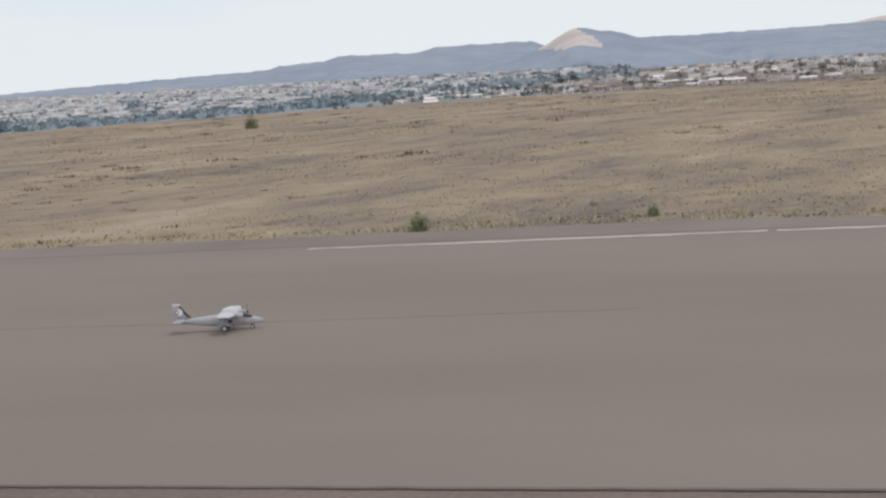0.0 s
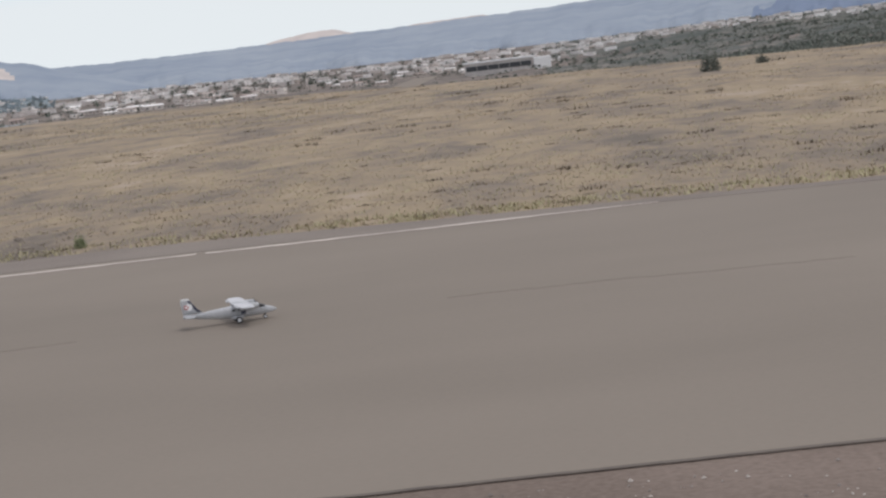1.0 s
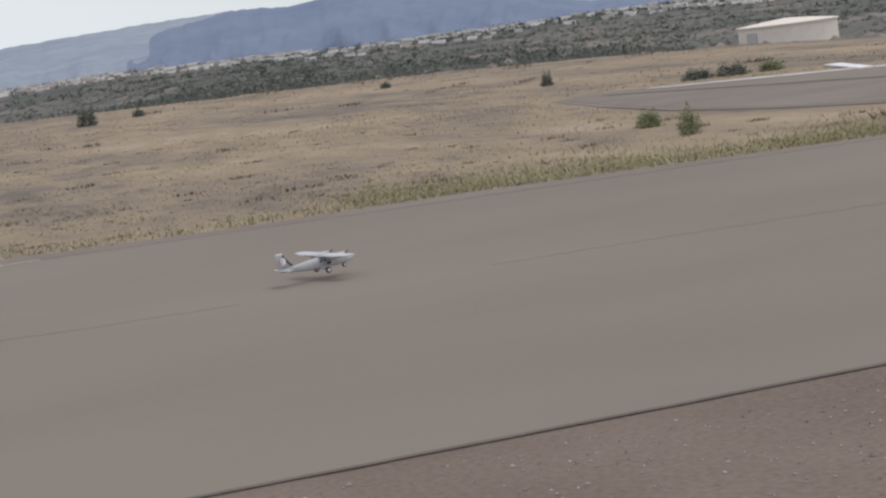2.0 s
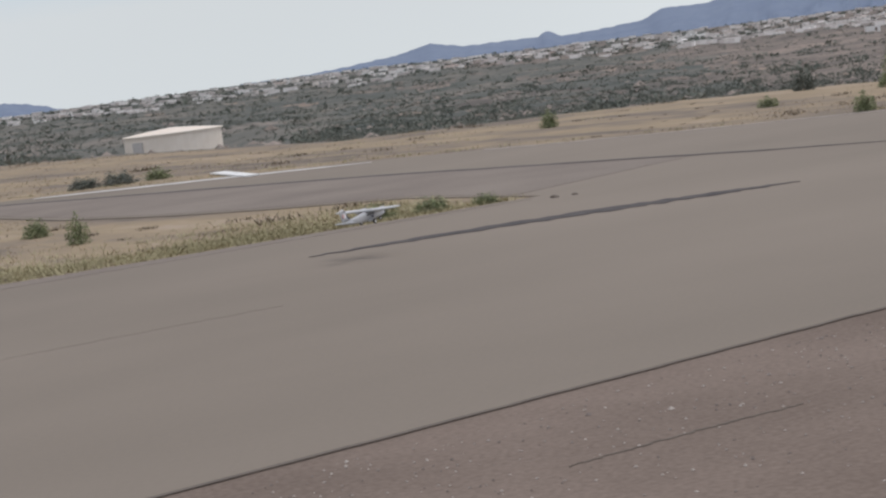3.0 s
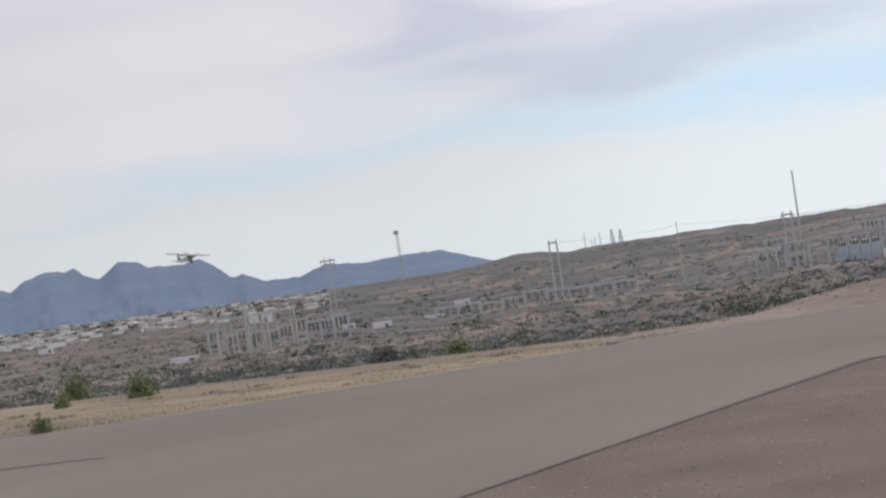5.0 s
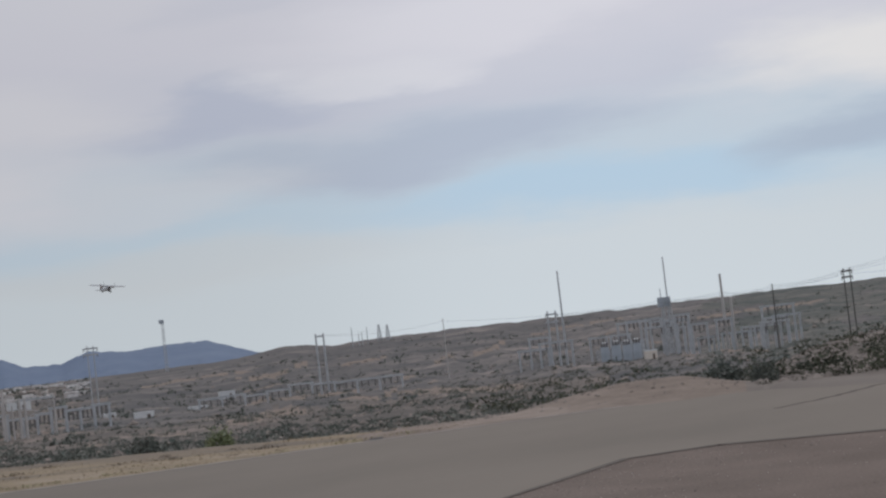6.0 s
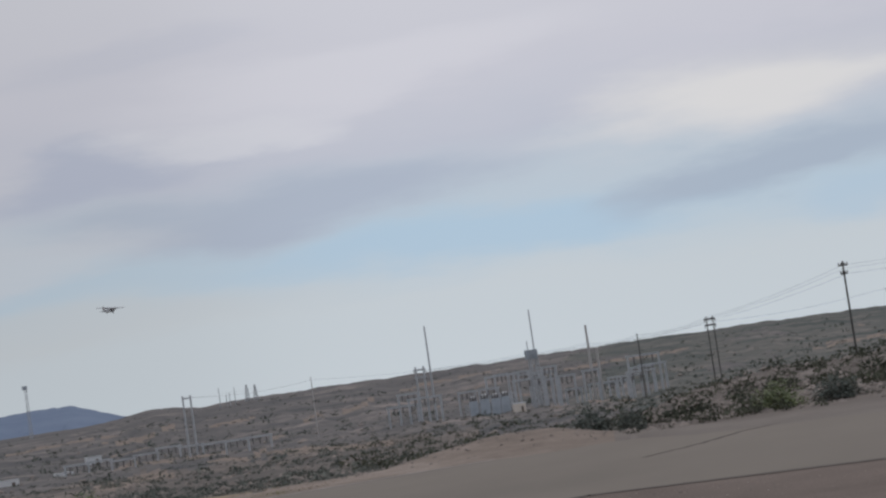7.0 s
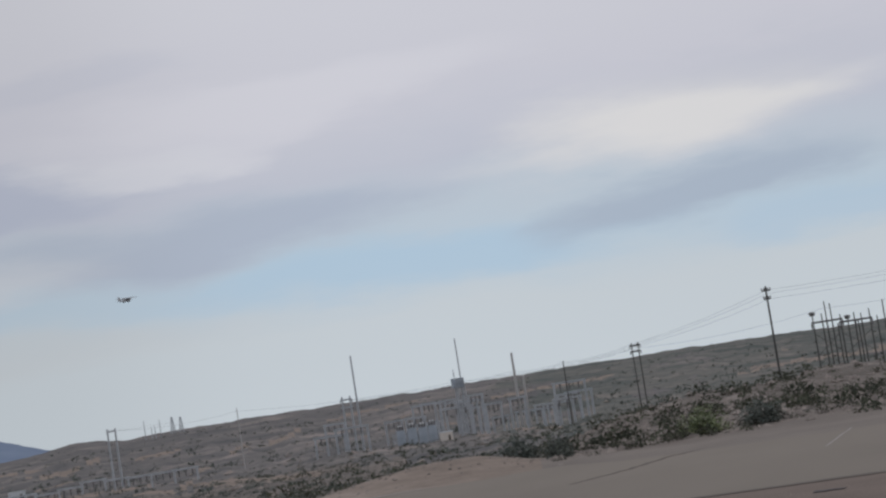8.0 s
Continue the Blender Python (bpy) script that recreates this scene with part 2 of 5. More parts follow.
M = dict(
    asphalt=material("weathered_asphalt", (0.210, 0.180, 0.149), (0.254, 0.217, 0.180), 0.22, 0.92, 0.3, 45, 0.2, dist=0.004, stretch=(0.5, 1.0, 1)),
    pad=material("reddish_chip_surface", (0.152, 0.117, 0.096), (0.224, 0.176, 0.147), 0.8, 0.95, 0.5, 30, 0.5, dist=0.008),
    shoulder=material("brown_old_asphalt", (0.185, 0.155, 0.135), (0.25, 0.215, 0.185), 0.5, 0.94, 0.4, 30, 0.4, dist=0.006),
    tar=material("tar", (0.062, 0.056, 0.058), (0.105, 0.094, 0.092), 3, 0.85, 0.3, 40),
    seam=material("dirt_seam", (0.125, 0.106, 0.092), (0.18, 0.153, 0.13), 4, 0.95, 0.3, 40),
    faint=material("hairline_dirt", (0.188, 0.161, 0.134), (0.230, 0.196, 0.163), 2, 0.95, 0.2, 40),
    rim=material("pale_worn_edge", (0.30, 0.27, 0.245), (0.42, 0.38, 0.35), 2, 0.95, 0.3, 40),
    paint=material("worn_white_paint", (0.36, 0.31, 0.275), (0.60, 0.53, 0.475), 2.5, 0.85, 0.2, 60),
    fresh=material("bright_line_paint", (0.52, 0.50, 0.48), (0.72, 0.70, 0.68), 2.5, 0.85, 0.2, 60),
    board=material("white_board", (0.72, 0.72, 0.72), (0.82, 0.82, 0.80), 3, 0.7, 0.1, 50),
    field=patchwork("dry_grass_ground", ((0.155, 0.130, 0.106), (0.215, 0.176, 0.138), (0.275, 0.218, 0.155), (0.325, 0.256, 0.170), (0.37, 0.295, 0.225)), 0.22, 0.75, 3.0, stretch=(0.9, 0.33, 1)),
    desert=patchwork("desert_soil", ((0.095, 0.088, 0.08), (0.145, 0.126, 0.11), (0.20, 0.168, 0.145), (0.29, 0.235, 0.20)), 0.018, 0.09, 0.5, dist=0.2),
    # soil tones lightened and blued to hold the haze over the hill
    mesa=patchwork("hazed_slope_soil", ((0.082, 0.083, 0.083), (0.128, 0.119, 0.114), (0.178, 0.160, 0.148), (0.29, 0.245, 0.22)), 0.012, 0.05, 0.22, dist=0.6),
    # valley floor colour with the haze mixed in as blue-grey
    valley=material("haze_tinted_valley_floor", (0.19, 0.225, 0.24), (0.30, 0.325, 0.335), 0.006, 1.0, 0, 0.04, 0.4),
    dirt=patchwork("bare_dirt", ((0.175, 0.139, 0.114), (0.228, 0.181, 0.147), (0.275, 0.219, 0.179), (0.34, 0.275, 0.23)), 0.25, 0.9, 7, dist=0.03),
    bank=patchwork("pale_stony_soil", ((0.095, 0.085, 0.073), (0.15, 0.13, 0.112), (0.21, 0.18, 0.156), (0.30, 0.258, 0.228)), 0.3, 1.1, 6, bump=0.8, dist=0.12),
    grass=material("dry_grass", (0.235, 0.187, 0.128), (0.40, 0.315, 0.205), 0.14, 0.9, 0, 1.5, 0.3, per_island=0.04),
    greengrass=material("green_grass", (0.30, 0.275, 0.165), (0.44, 0.395, 0.25), 0.3, 0.9, 0, 3, 0.3, per_island=0.05),
    # brush and soil tones, lifted to take in distance haze
    greenhill=patchwork("hazed_hillside_with_brush", ((0.066, 0.076, 0.068), (0.10, 0.107, 0.096), (0.15, 0.143, 0.124), (0.235, 0.205, 0.18)), 0.014, 0.06, 0.25, dist=0.5),
    brush=material("dark_green_brush", (0.052, 0.06, 0.043), (0.12, 0.122, 0.085), 0.3, 0.9, 0, 3, 0.3, per_island=0.15),
    # scrub green lightened and greyed, with distance haze in the colour
    scrub=material("desert_scrub", (0.105, 0.121, 0.105), (0.195, 0.202, 0.172), 0.1, 0.9, 0, 3, 0.3, per_island=0.14),
    tussock=material("dead_tussock", (0.165, 0.138, 0.108), (0.26, 0.21, 0.155), 0.5, 0.95, 0, 4, 0.3, per_island=0.06),
    bush=material("green_leaves", (0.135, 0.165, 0.085), (0.28, 0.305, 0.155), 3, 0.8, 0, 12, 0.3, per_island=0.15),
    rock=material("pale_rock", (0.185, 0.158, 0.138), (0.34, 0.29, 0.255), 2, 0.9, 0.4, 14, per_island=0.1),
    stone=material("light_gravel", (0.20, 0.17, 0.155), (0.47, 0.42, 0.38), 9, 0.9, 0.3, 60, per_island=0.2),
    # distance haze is painted into both range colours as blue-grey
    range_blue=material("haze_tinted_mountain", (0.165, 0.21, 0.30), (0.20, 0.248, 0.335), 0.004, 1.0, 0, 0.02, 0.4),
    range_far=material("haze_tinted_hills", (0.245, 0.29, 0.355), (0.32, 0.36, 0.41), 0.003, 1.0, 0, 0.012, 0.4),
    # sunlight on the cone's top as pale tan; the far peak shares it
    hill_tan=material("sunlit_hill", (0.44, 0.40, 0.385), (0.62, 0.55, 0.51), 0.004, 1.0, 0, 0.02, 0.4),
    wall=material("house_wall", (0.48, 0.42, 0.38), (0.84, 0.78, 0.72), 0.05, 0.9, 0, 1, 0.3, per_object=0.3),
    roof=material("house_roof", (0.36, 0.29, 0.26), (0.86, 0.83, 0.81), 0.05, 0.9, 0, 1, 0.3, per_object=0.35),
    # pale house paint, raised towards white to carry sunlight on the town
    farwall=material("far_pale_sunlit_walls", (0.60, 0.55, 0.52), (0.95, 0.92, 0.89), 0.05, 0.9, 0, 1, 0.3, per_island=0.3),
    # tree colour paled and blued to include the haze before it
    hazetree=material("haze_tinted_trees", (0.215, 0.265, 0.29), (0.30, 0.345, 0.365), 0.01, 0.9, 0, 0.1, 0.3, per_island=0.15),
    glass_dark=material("dark_window", (0.03, 0.035, 0.04), (0.06, 0.065, 0.07), 2, 0.3, 0, 9),
    door=material("door_paint", (0.10, 0.07, 0.05), (0.18, 0.13, 0.10), 2, 0.7, 0, 9),
    trunk=material("bark", (0.05, 0.04, 0.03), (0.10, 0.08, 0.06), 6, 0.9, 0.3, 30),
    # leaf green lifted by the same painted haze
    tree=material("hazed_tree_leaves", (0.075, 0.092, 0.08), (0.14, 0.155, 0.125), 0.5, 0.9, 0, 4, per_island=0.15),
    tank=material("cream_paint", (0.76, 0.67, 0.57), (0.86, 0.78, 0.69), 0.15, 0.8, 0.1, 2),
    concrete=material("pale_concrete", (0.46, 0.43, 0.41), (0.62, 0.59, 0.56), 0.4, 0.9, 0.2, 8),
    steel=material("galvanised_steel", (0.42, 0.435, 0.45), (0.58, 0.59, 0.60), 1.5, 0.6, 0.1, 20, metal=0.1),
    wood=material("weathered_pole_wood", (0.09, 0.085, 0.08), (0.17, 0.16, 0.15), 2, 0.9, 0.3, 30, stretch=(1, 1, 0.1)),
    wire=material("cable", (0.10, 0.11, 0.12), (0.16, 0.17, 0.18), 2, 0.6, 0, 9),
    ceramic=material("insulator_glaze", (0.13, 0.12, 0.12), (0.22, 0.20, 0.19), 4, 0.4, 0, 20),
    bluegrey=material("grey_blue_enamel", (0.36, 0.40, 0.44), (0.50, 0.54, 0.58), 0.8, 0.6, 0.1, 10),
    plane=material("light_grey_foam", (0.35, 0.36, 0.375), (0.50, 0.505, 0.515), 14, 0.55, 0.08, 120, dist=0.001),
    plane_top=material("pale_foam_wing", (0.44, 0.445, 0.46), (0.60, 0.60, 0.61), 12, 0.55, 0.08, 120, dist=0.001),
    black=material("black_plastic", (0.018, 0.018, 0.02), (0.04, 0.04, 0.045), 30, 0.45, 0, 90),
    rubber=material("tyre_rubber", (0.025, 0.025, 0.025), (0.05, 0.05, 0.05), 60, 0.85, 0.1, 200),
    white=material("white_plastic", (0.78, 0.78, 0.78), (0.86, 0.86, 0.86), 30, 0.5, 0, 90),
    red=material("red_paint", (0.42, 0.07, 0.06), (0.52, 0.10, 0.08), 30, 0.5, 0, 90),
    navy=material("dark_blue_paint", (0.03, 0.035, 0.06), (0.05, 0.055, 0.09), 30, 0.5, 0, 90),
)


# ---- mesh helpers ----
def mesh_of(name, bm, mat, smooth=False):
    me = bpy.data.meshes.new(name)
    bm.to_mesh(me)
    bm.free()
    if mat:
        me.materials.append(mat)
    if smooth:
        me.polygons.foreach_set("use_smooth", [True] * len(me.polygons))
    return me


def part(name, bm, mat, parent, label="", smooth=False):
    ob = new(name, mesh_of(name, bm, mat, smooth))
    ob.parent = parent
    return tagged(ob, label)


def thing(name, label, category, m=None, group="", kind=""):
    ob = tagged(new(name), label, category, group, kind)
    if m is not None:
        ob.matrix_world = m
    return ob


def cuboid(bm, x0, x1, y0, y1, z0, z1, m=None):
    vs = [bm.verts.new((x, y, z)) for x in (x0, x1) for y in (y0, y1) for z in (z0, z1)]
    for q in ((0, 1, 3, 2), (4, 6, 7, 5), (0, 4, 5, 1), (2, 3, 7, 6), (0, 2, 6, 4), (1, 5, 7, 3)):
        bm.faces.new([vs[i] for i in q])
    if m is not None:
        bmesh.ops.transform(bm, matrix=m, verts=vs)
    return vs


def rod(bm, a, b, r0, r1, n=8):
    """A tapered round bar from a to b."""
    a, b = Vector(a), Vector(b)
    q = (b - a).to_track_quat("Z", "Y").to_matrix()
    rings = []
    for p, r in ((a, r0), (b, r1)):
        rings.append([bm.verts.new(p + q @ Vector((r * math.cos(k * math.tau / n), r * math.sin(k * math.tau / n), 0))) for k in range(n)])
    for k in range(n):
        bm.faces.new((rings[0][k], rings[0][(k + 1) % n], rings[1][(k + 1) % n], rings[1][k]))
    bm.faces.new(rings[0][::-1])
    bm.faces.new(rings[1])


def loft(bm, rings, cap=True):
    """Skins rings of equal length; returns their vertices."""
    vs = [[bm.verts.new(p) for p in ring] for ring in rings]
    n = len(vs[0])
    for a, b in zip(vs, vs[1:]):
        for k in range(n):
            bm.faces.new((a[k], a[(k + 1) % n], b[(k + 1) % n], b[k]))
    if cap:
        bm.faces.new(vs[0][::-1])
        bm.faces.new(vs[-1])
    bmesh.ops.recalc_face_normals(bm, faces=bm.faces)
    return vs


def slab(name, pts, z0, z1, mat, label, category, kind="structure"):
    bm = bmesh.new()
    loft(bm, [[(x, y, z0) for x, y in pts], [(x, y, z1) for x, y in pts]])
    bmesh.ops.triangulate(bm, faces=[f for f in bm.faces if len(f.verts) > 4])
    return tagged(new(name, mesh_of(name, bm, mat)), label, category, kind=kind)


def soup(name, verts, faces, mat, label, category, kind="stuff"):
    me = bpy.data.meshes.new(name)
    me.from_pydata(verts, [], faces)
    me.materials.append(mat)
    return tagged(new(name, me), label, category, kind=kind)


# ---- the lie of the land: heights by azimuth (degrees clockwise from +y) and distance ----
EDGE = ((-180, -0.7), (-32, -0.67), (-18, -0.62), (-5, -0.78), (0, -0.96), (12, -1.2), (16, -1.25), (26, -1.6), (33, -2.02), (43, -2.1), (57, -2.4), (66, -2.62), (90, -2.5), (120, -1.0), (180, -0.7))
TOP = ((-180, -0.3), (-40, 0.30), (-32, 0.30), (-27, 0.25), (-23, 0.18), (-18, 0.06), (-12, -0.08), (-5, -0.12), (3, -0.12), (8, -0.02), (16, -0.2), (24, -0.08), (32, 0.0), (45, -0.08), (56, -0.1), (61, -0.05), (62.4, 0.02), (63.3, 0.17), (64.0, 0.13), (64.8, 0.02), (66.3, 0.08), (68, 0.1), (72, 0.08), (76, 0.12), (82, 0.14), (88, 0.05), (120, -0.2), (180, -0.3))
BERM = ((68.5, 0), (70, 0.06), (71.6, 0.26), (73.4, 0.42), (75.1, 0.40), (76.5, 0.22), (77.6, 0.0))
BANK = ((76.5, 0.0), (77.4, 0.4), (79.3, 0.95), (82, 1.32), (86, 1.42), (92, 1.2), (100, 0))


def table(t, a):
    return np.interp(a, [p[0] for p in t], [p[1] for p in t])


def wobble(x, y, seed=0):
    """Smooth unevenness between about -1 and 1."""
    z = 0
    for k in range(5):
        f = 1.9 ** k
        a = 1.7 * k + seed
        z = z + np.sin((x * math.cos(a) + y * math.sin(a)) * f + 2.1 * a) * np.cos((y * math.cos(a) - x * math.sin(a)) * f * 0.83 + a) / (1 + 0.8 * k)
    return z / 2.2


def edge_r(az):
    return 1.7 / np.tan(np.radians(-table(EDGE, az)))


def ground_z(x, y):
    x, y = np.asarray(x, float), np.asarray(y, float)
    az, r = np.degrees(np.arctan2(x, y)), np.hypot(x, y) + 1e-6
    re = edge_r(az)
    rt = np.interp(az, (-24, -14), (3400, 1600))
    rs = np.maximum(re, np.interp(az, (-24, -14, 4, 12), (1100, 640, 500, 60)))
    u = np.clip(np.log(r / rs) / np.log(rt / rs), 0, 1)
    dip = 0.22 * np.clip((r - re) / (0.25 * re), 0, 1) * np.clip((rs - r) / (0.35 * rs), 0, 1)
    el = table(EDGE, az) - dip + (table(TOP, az) - table(EDGE, az)) * u ** 1.3
    far = 1.7 + r * np.tan(np.radians(el))
    lg = np.log(r)
    far = far + (wobble(az * 0.35, lg * 6.0, 1) * 0.0024 + wobble(az * 1.3, lg * 17.0, 4) * 0.0019) * r * np.clip(u * 4, 0, 1) * np.clip((1600 - r) / 500, 0.15, 1)
    # gullies and knolls on the hill at the runway's end
    hill = np.clip((az - 58) / 6, 0, 1) * np.clip((110 - az) / 10, 0, 1) * np.clip((r - 75) / 120, 0, 1)
    far = far + hill * r * (0.0012 * wobble(az * 1.6, lg * 5.0, 9) + 0.0007 * wobble(az * 4.1, lg * 13.0, 21) - 0.0040 * np.clip(0.35 - np.abs(wobble(az * 0.9 + lg * 1.5, lg * 2.2, 13)), 0, 1) * np.clip((1450 - r) / 500, 0, 1))
    z = np.where(r > re, far, 0.0)
    field = np.clip((r - 24) / 30, 0, 1) * (1 - np.clip(u * 6, 0, 1))
    z = z + 0.05 * wobble(x * 0.25, y * 0.25, 2) * field * (az < 66)
    z = z - 2.9 * np.exp(-((az - 28) / 3.2) ** 2 - (np.log(r / 150) / 0.32) ** 2)
    z = z + table(BERM, az) * np.exp(-((r - 40.5) / np.where(r < 40.5, 3.0, 4.0)) ** 2) * (1 + 0.12 * wobble(x * 0.9, y * 0.9, 3))
    z = z + table(BANK, az) * 0.24 * np.exp(-((r - 44) / 5.0) ** 2) * (1 + 0.5 * wobble(x * 0.8, y * 0.8, 6))
    z = z + table(BANK, az) * np.exp(-((r - 62) / np.where(r < 62, 13, 16)) ** 2) * (1 + 0.25 * wobble(x * 0.5, y * 0.5, 5))
    return z - 0.015


def polar(az, r, dz=0.0):
    x, y = r * math.sin(radians(az)), r * math.cos(radians(az))
    return x, y, float(ground_z(x, y)) + dz


def make_ground():
    azs = np.concatenate([np.arange(-180, -40, 4.0), np.arange(-40, 96, 0.2), np.arange(96, 180, 4.0)])
    rs = np.concatenate([[0.0], np.geomspace(1.0, 30, 22), np.geomspace(31.5, 130, 60), np.geomspace(134, 4900, 110)])
    A, Rr = np.meshgrid(azs, rs, indexing="ij")
    X, Y = Rr * np.sin(np.radians(A)), Rr * np.cos(np.radians(A))
    Z = ground_z(X, Y)
    n, k = len(azs), len(rs)
    co = np.stack([X, Y, Z], -1).reshape(-1, 3)
    i, j = np.meshgrid(np.arange(n), np.arange(k - 1), indexing="ij")
    i2 = (i + 1) % n
    faces = np.stack([i * k + j, i2 * k + j, i2 * k + j + 1, i * k + j + 1], -1).reshape(-1, 4)
    me = bpy.data.meshes.new("ground")
    me.from_pydata(co.tolist(), [], faces.tolist())
    for key in ("field", "desert", "dirt", "mesa", "valley", "greenhill", "bank", "shoulder"):
        me.materials.append(M[key])
    am, rm = A[:, :-1].ravel(), Rr[:, :-1].ravel()
    lim = edge_r(am) * (1.15 + 0.12 * wobble(am * 0.8, np.log(rm + 1) * 9, 7))
    slot = np.where(rm > lim, 1, 0)
    right = (am > 66 + 3 * wobble(am * 3, rm * 0.9, 8)) & (rm > 31)
    slot = np.where(right, 1, slot)
    slot = np.where((am > 57 + 3 * wobble(am * 0.5, rm * 0.01, 2)) & (rm > 260 + 90 * wobble(am * 0.7, rm * 0.003, 6)), 3, slot)
    slot = np.where((am > 73) & (rm > 66), 3, slot)
    slot = np.where((am > 77 + 2.5 * wobble(am * 0.9, rm * 0.01, 5)) & (rm > 150 + 50 * wobble(am * 0.8, rm * 0.006, 2)) & (wobble(am * 0.7, np.log(rm + 1) * 7, 15) > -0.45), 5, slot)
    slot = np.where((am > 2) & (am < 44 - 3 * wobble(am * 0.6, np.log(rm + 1) * 3, 4)) & (rm > edge_r(am) * 1.2) & (wobble(am * 0.5, np.log(rm + 1) * 8, 19) > np.interp(am, (2, 12, 30, 44), (-0.2, -0.6, -0.6, 0.1))), 5, slot)
    slot = np.where((am > 77.2) & (am < 100) & (rm > 35.5) & (rm < 84 + 10 * wobble(am * 0.9, am * 0.3, 3)), 6, slot)
    bare = wobble(am * 0.45, np.log(rm + 1) * 15, 12) + 0.35 * wobble(am * 2.6, np.log(rm + 1) * 30, 3)
    slot = np.where((am > 14) & (am < 95) & (rm > np.where(am > 76, 90, edge_r(am) * 1.35)) & (rm < 1000) & (bare > np.where(am > 77, 0.8, 0.66)), 2, slot)
    # far valley faces take the haze-tinted floor
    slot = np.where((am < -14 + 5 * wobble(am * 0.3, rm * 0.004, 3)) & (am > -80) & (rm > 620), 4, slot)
    slot = np.where((am > 65.6 + 0.9 * wobble(am * 3, rm * 1.3, 10)) & (am < 77.2) & (rm > 31) & (rm < 47), 2, slot)
    slot = np.where((am > 76.9) & (am < 100) & (rm > 30) & (rm < 38.4), 7, slot)
    # dirt tracks and washed-out cuts on the hill: bearing and dip of both ends, width
    em = np.degrees(np.arctan2(Z[:, :-1].ravel() - 1.7, rm))
    for a0, e0, a1, e1, w in ((66.2, -1.62, 70.4, -1.86, 0.09), (69.0, -0.74, 69.85, -0.46, 0.11), (67.7, -0.83, 68.4, -0.62, 0.06), (64.9, -0.6, 66.3, -0.5, 0.05), (62.2, -0.72, 63.4, -0.62, 0.07), (63.5, -0.5, 63.95, -0.33, 0.09), (62.0, -1.42, 65.6, -1.4, 0.05), (59.0, -0.55, 62.6, -0.42, 0.035), (75.8, -0.42, 79.5, -0.3, 0.045), (70.8, -0.3, 73.6, -0.12, 0.04), (61.3, -1.95, 63.8, -1.8, 0.12), (83.6, -0.75, 88.5, -0.8, 0.06)):
        f = np.clip((am - a0) / (a1 - a0), 0, 1)
        off = np.abs(em - (e0 + (e1 - e0) * f) - 0.07 * wobble(am * 1.7, am * 0.4, 23))
        slot = np.where((am > a0) & (am < a1) & (off < w * (0.75 + 0.5 * wobble(am * 3.3, em * 5, 24))) & (rm > 50), 2, slot)
    me.polygons.foreach_set("material_index", slot.astype(np.int32))
    me.polygons.foreach_set("use_smooth", np.ones(len(faces), bool))
    tagged(new("ground", me), "dry grass field falling away to desert scrubland", "ground", kind="structure")


make_ground()

# ---- pavement ----
slab("runway", [(-90, 7.35), (-20, 7.38), (0, 7.35), (8, 7.2), (17, 6.75), (21.6, 6.5), (22.4, 5.6), (22.6, -30), (35.2, -30), (34.8, 1.5), (35.3, 4.6), (35.5, 7.7), (34.9, 9.1), (33.5, 10.6), (30.2, 14.0),
    (26.2, 17.4), (23.8, 20.4), (21.6, 24.5), (20.7, 27.2), (19.3, 30.0), (17.7, 32.3), (16.4, 34.3), (14.5, 36.2), (13.3, 35.2), (12.6, 31), (12.2, 27), (12.5, 24), (13.0, 22), (13.8, 20), (13.7, 17.1), (9.5, 17.8), (5.9, 18.6), (3.6, 18.7), (-0.5, 19.5), (-4, 20.3), (-12.5, 20.2), (-90, 20.0)],
    -0.25, 0.0, M["asphalt"], "weathered grey asphalt model-aircraft runway with a rounded end", "runway")
slab("pavement", [(-90, -60), (22.6, -60), (22.9, -60), (22.8, 5.8), (21.8, 6.8), (17, 7.0), (8, 7.5), (0, 7.6), (-20, 7.6), (-90, 7.6)], -0.25, -0.004, M["pad"], "reddish worn chip-seal pad strewn with gravel", "pavement")


def strip(name, pts, widths, z, mat, label, category, jitter=0.0, seed=1, steps=10):
    """A thin uneven band laid on the pavement along a line."""
    rnd = random.Random(seed)
    bm = bmesh.new()
    prev = None
    line = []
    for (p, w0), (q, w1) in zip(zip(pts, widths), zip(pts[1:], widths[1:])):
        for k in range(steps):
            f = k / steps
            line.append((Vector(p).lerp(Vector(q), f), w0 + (w1 - w0) * f))
    line.append((Vector(pts[-1]), widths[-1]))
    for i, (p, w) in enumerate(line):
        d = (line[min(i + 1, len(line) - 1)][0] - line[max(i - 1, 0)][0]).normalized()
        s = Vector((-d.y, d.x)) * w / 2
        c = p + Vector((-d.y, d.x)) * rnd.uniform(-jitter, jitter)
        a, b = c + s * rnd.uniform(1 - 4 * jitter, 1 + 4 * jitter), c - s * rnd.uniform(1 - 4 * jitter, 1 + 4 * jitter)
        row = [bm.verts.new((a.x, a.y, z)), bm.verts.new((b.x, b.y, z)), bm.verts.new((b.x, b.y, z - 0.004)), bm.verts.new((a.x, a.y, z - 0.004))]
        if prev:
            for k in range(4):
                bm.faces.new((prev[k], prev[(k + 1) % 4], row[(k + 1) % 4], row[k]))
        prev = row
    bmesh.ops.recalc_face_normals(bm, faces=bm.faces)
    return tagged(new(name, mesh_of(name, bm, mat)), label, category, kind="structure")


strip("edge_line", [(-7.9, 18.62), (-3, 18.62)], [0.13, 0.16], 0.005, M["paint"], "faded white painted runway edge line", "road marking", 0.02, 1, 30)
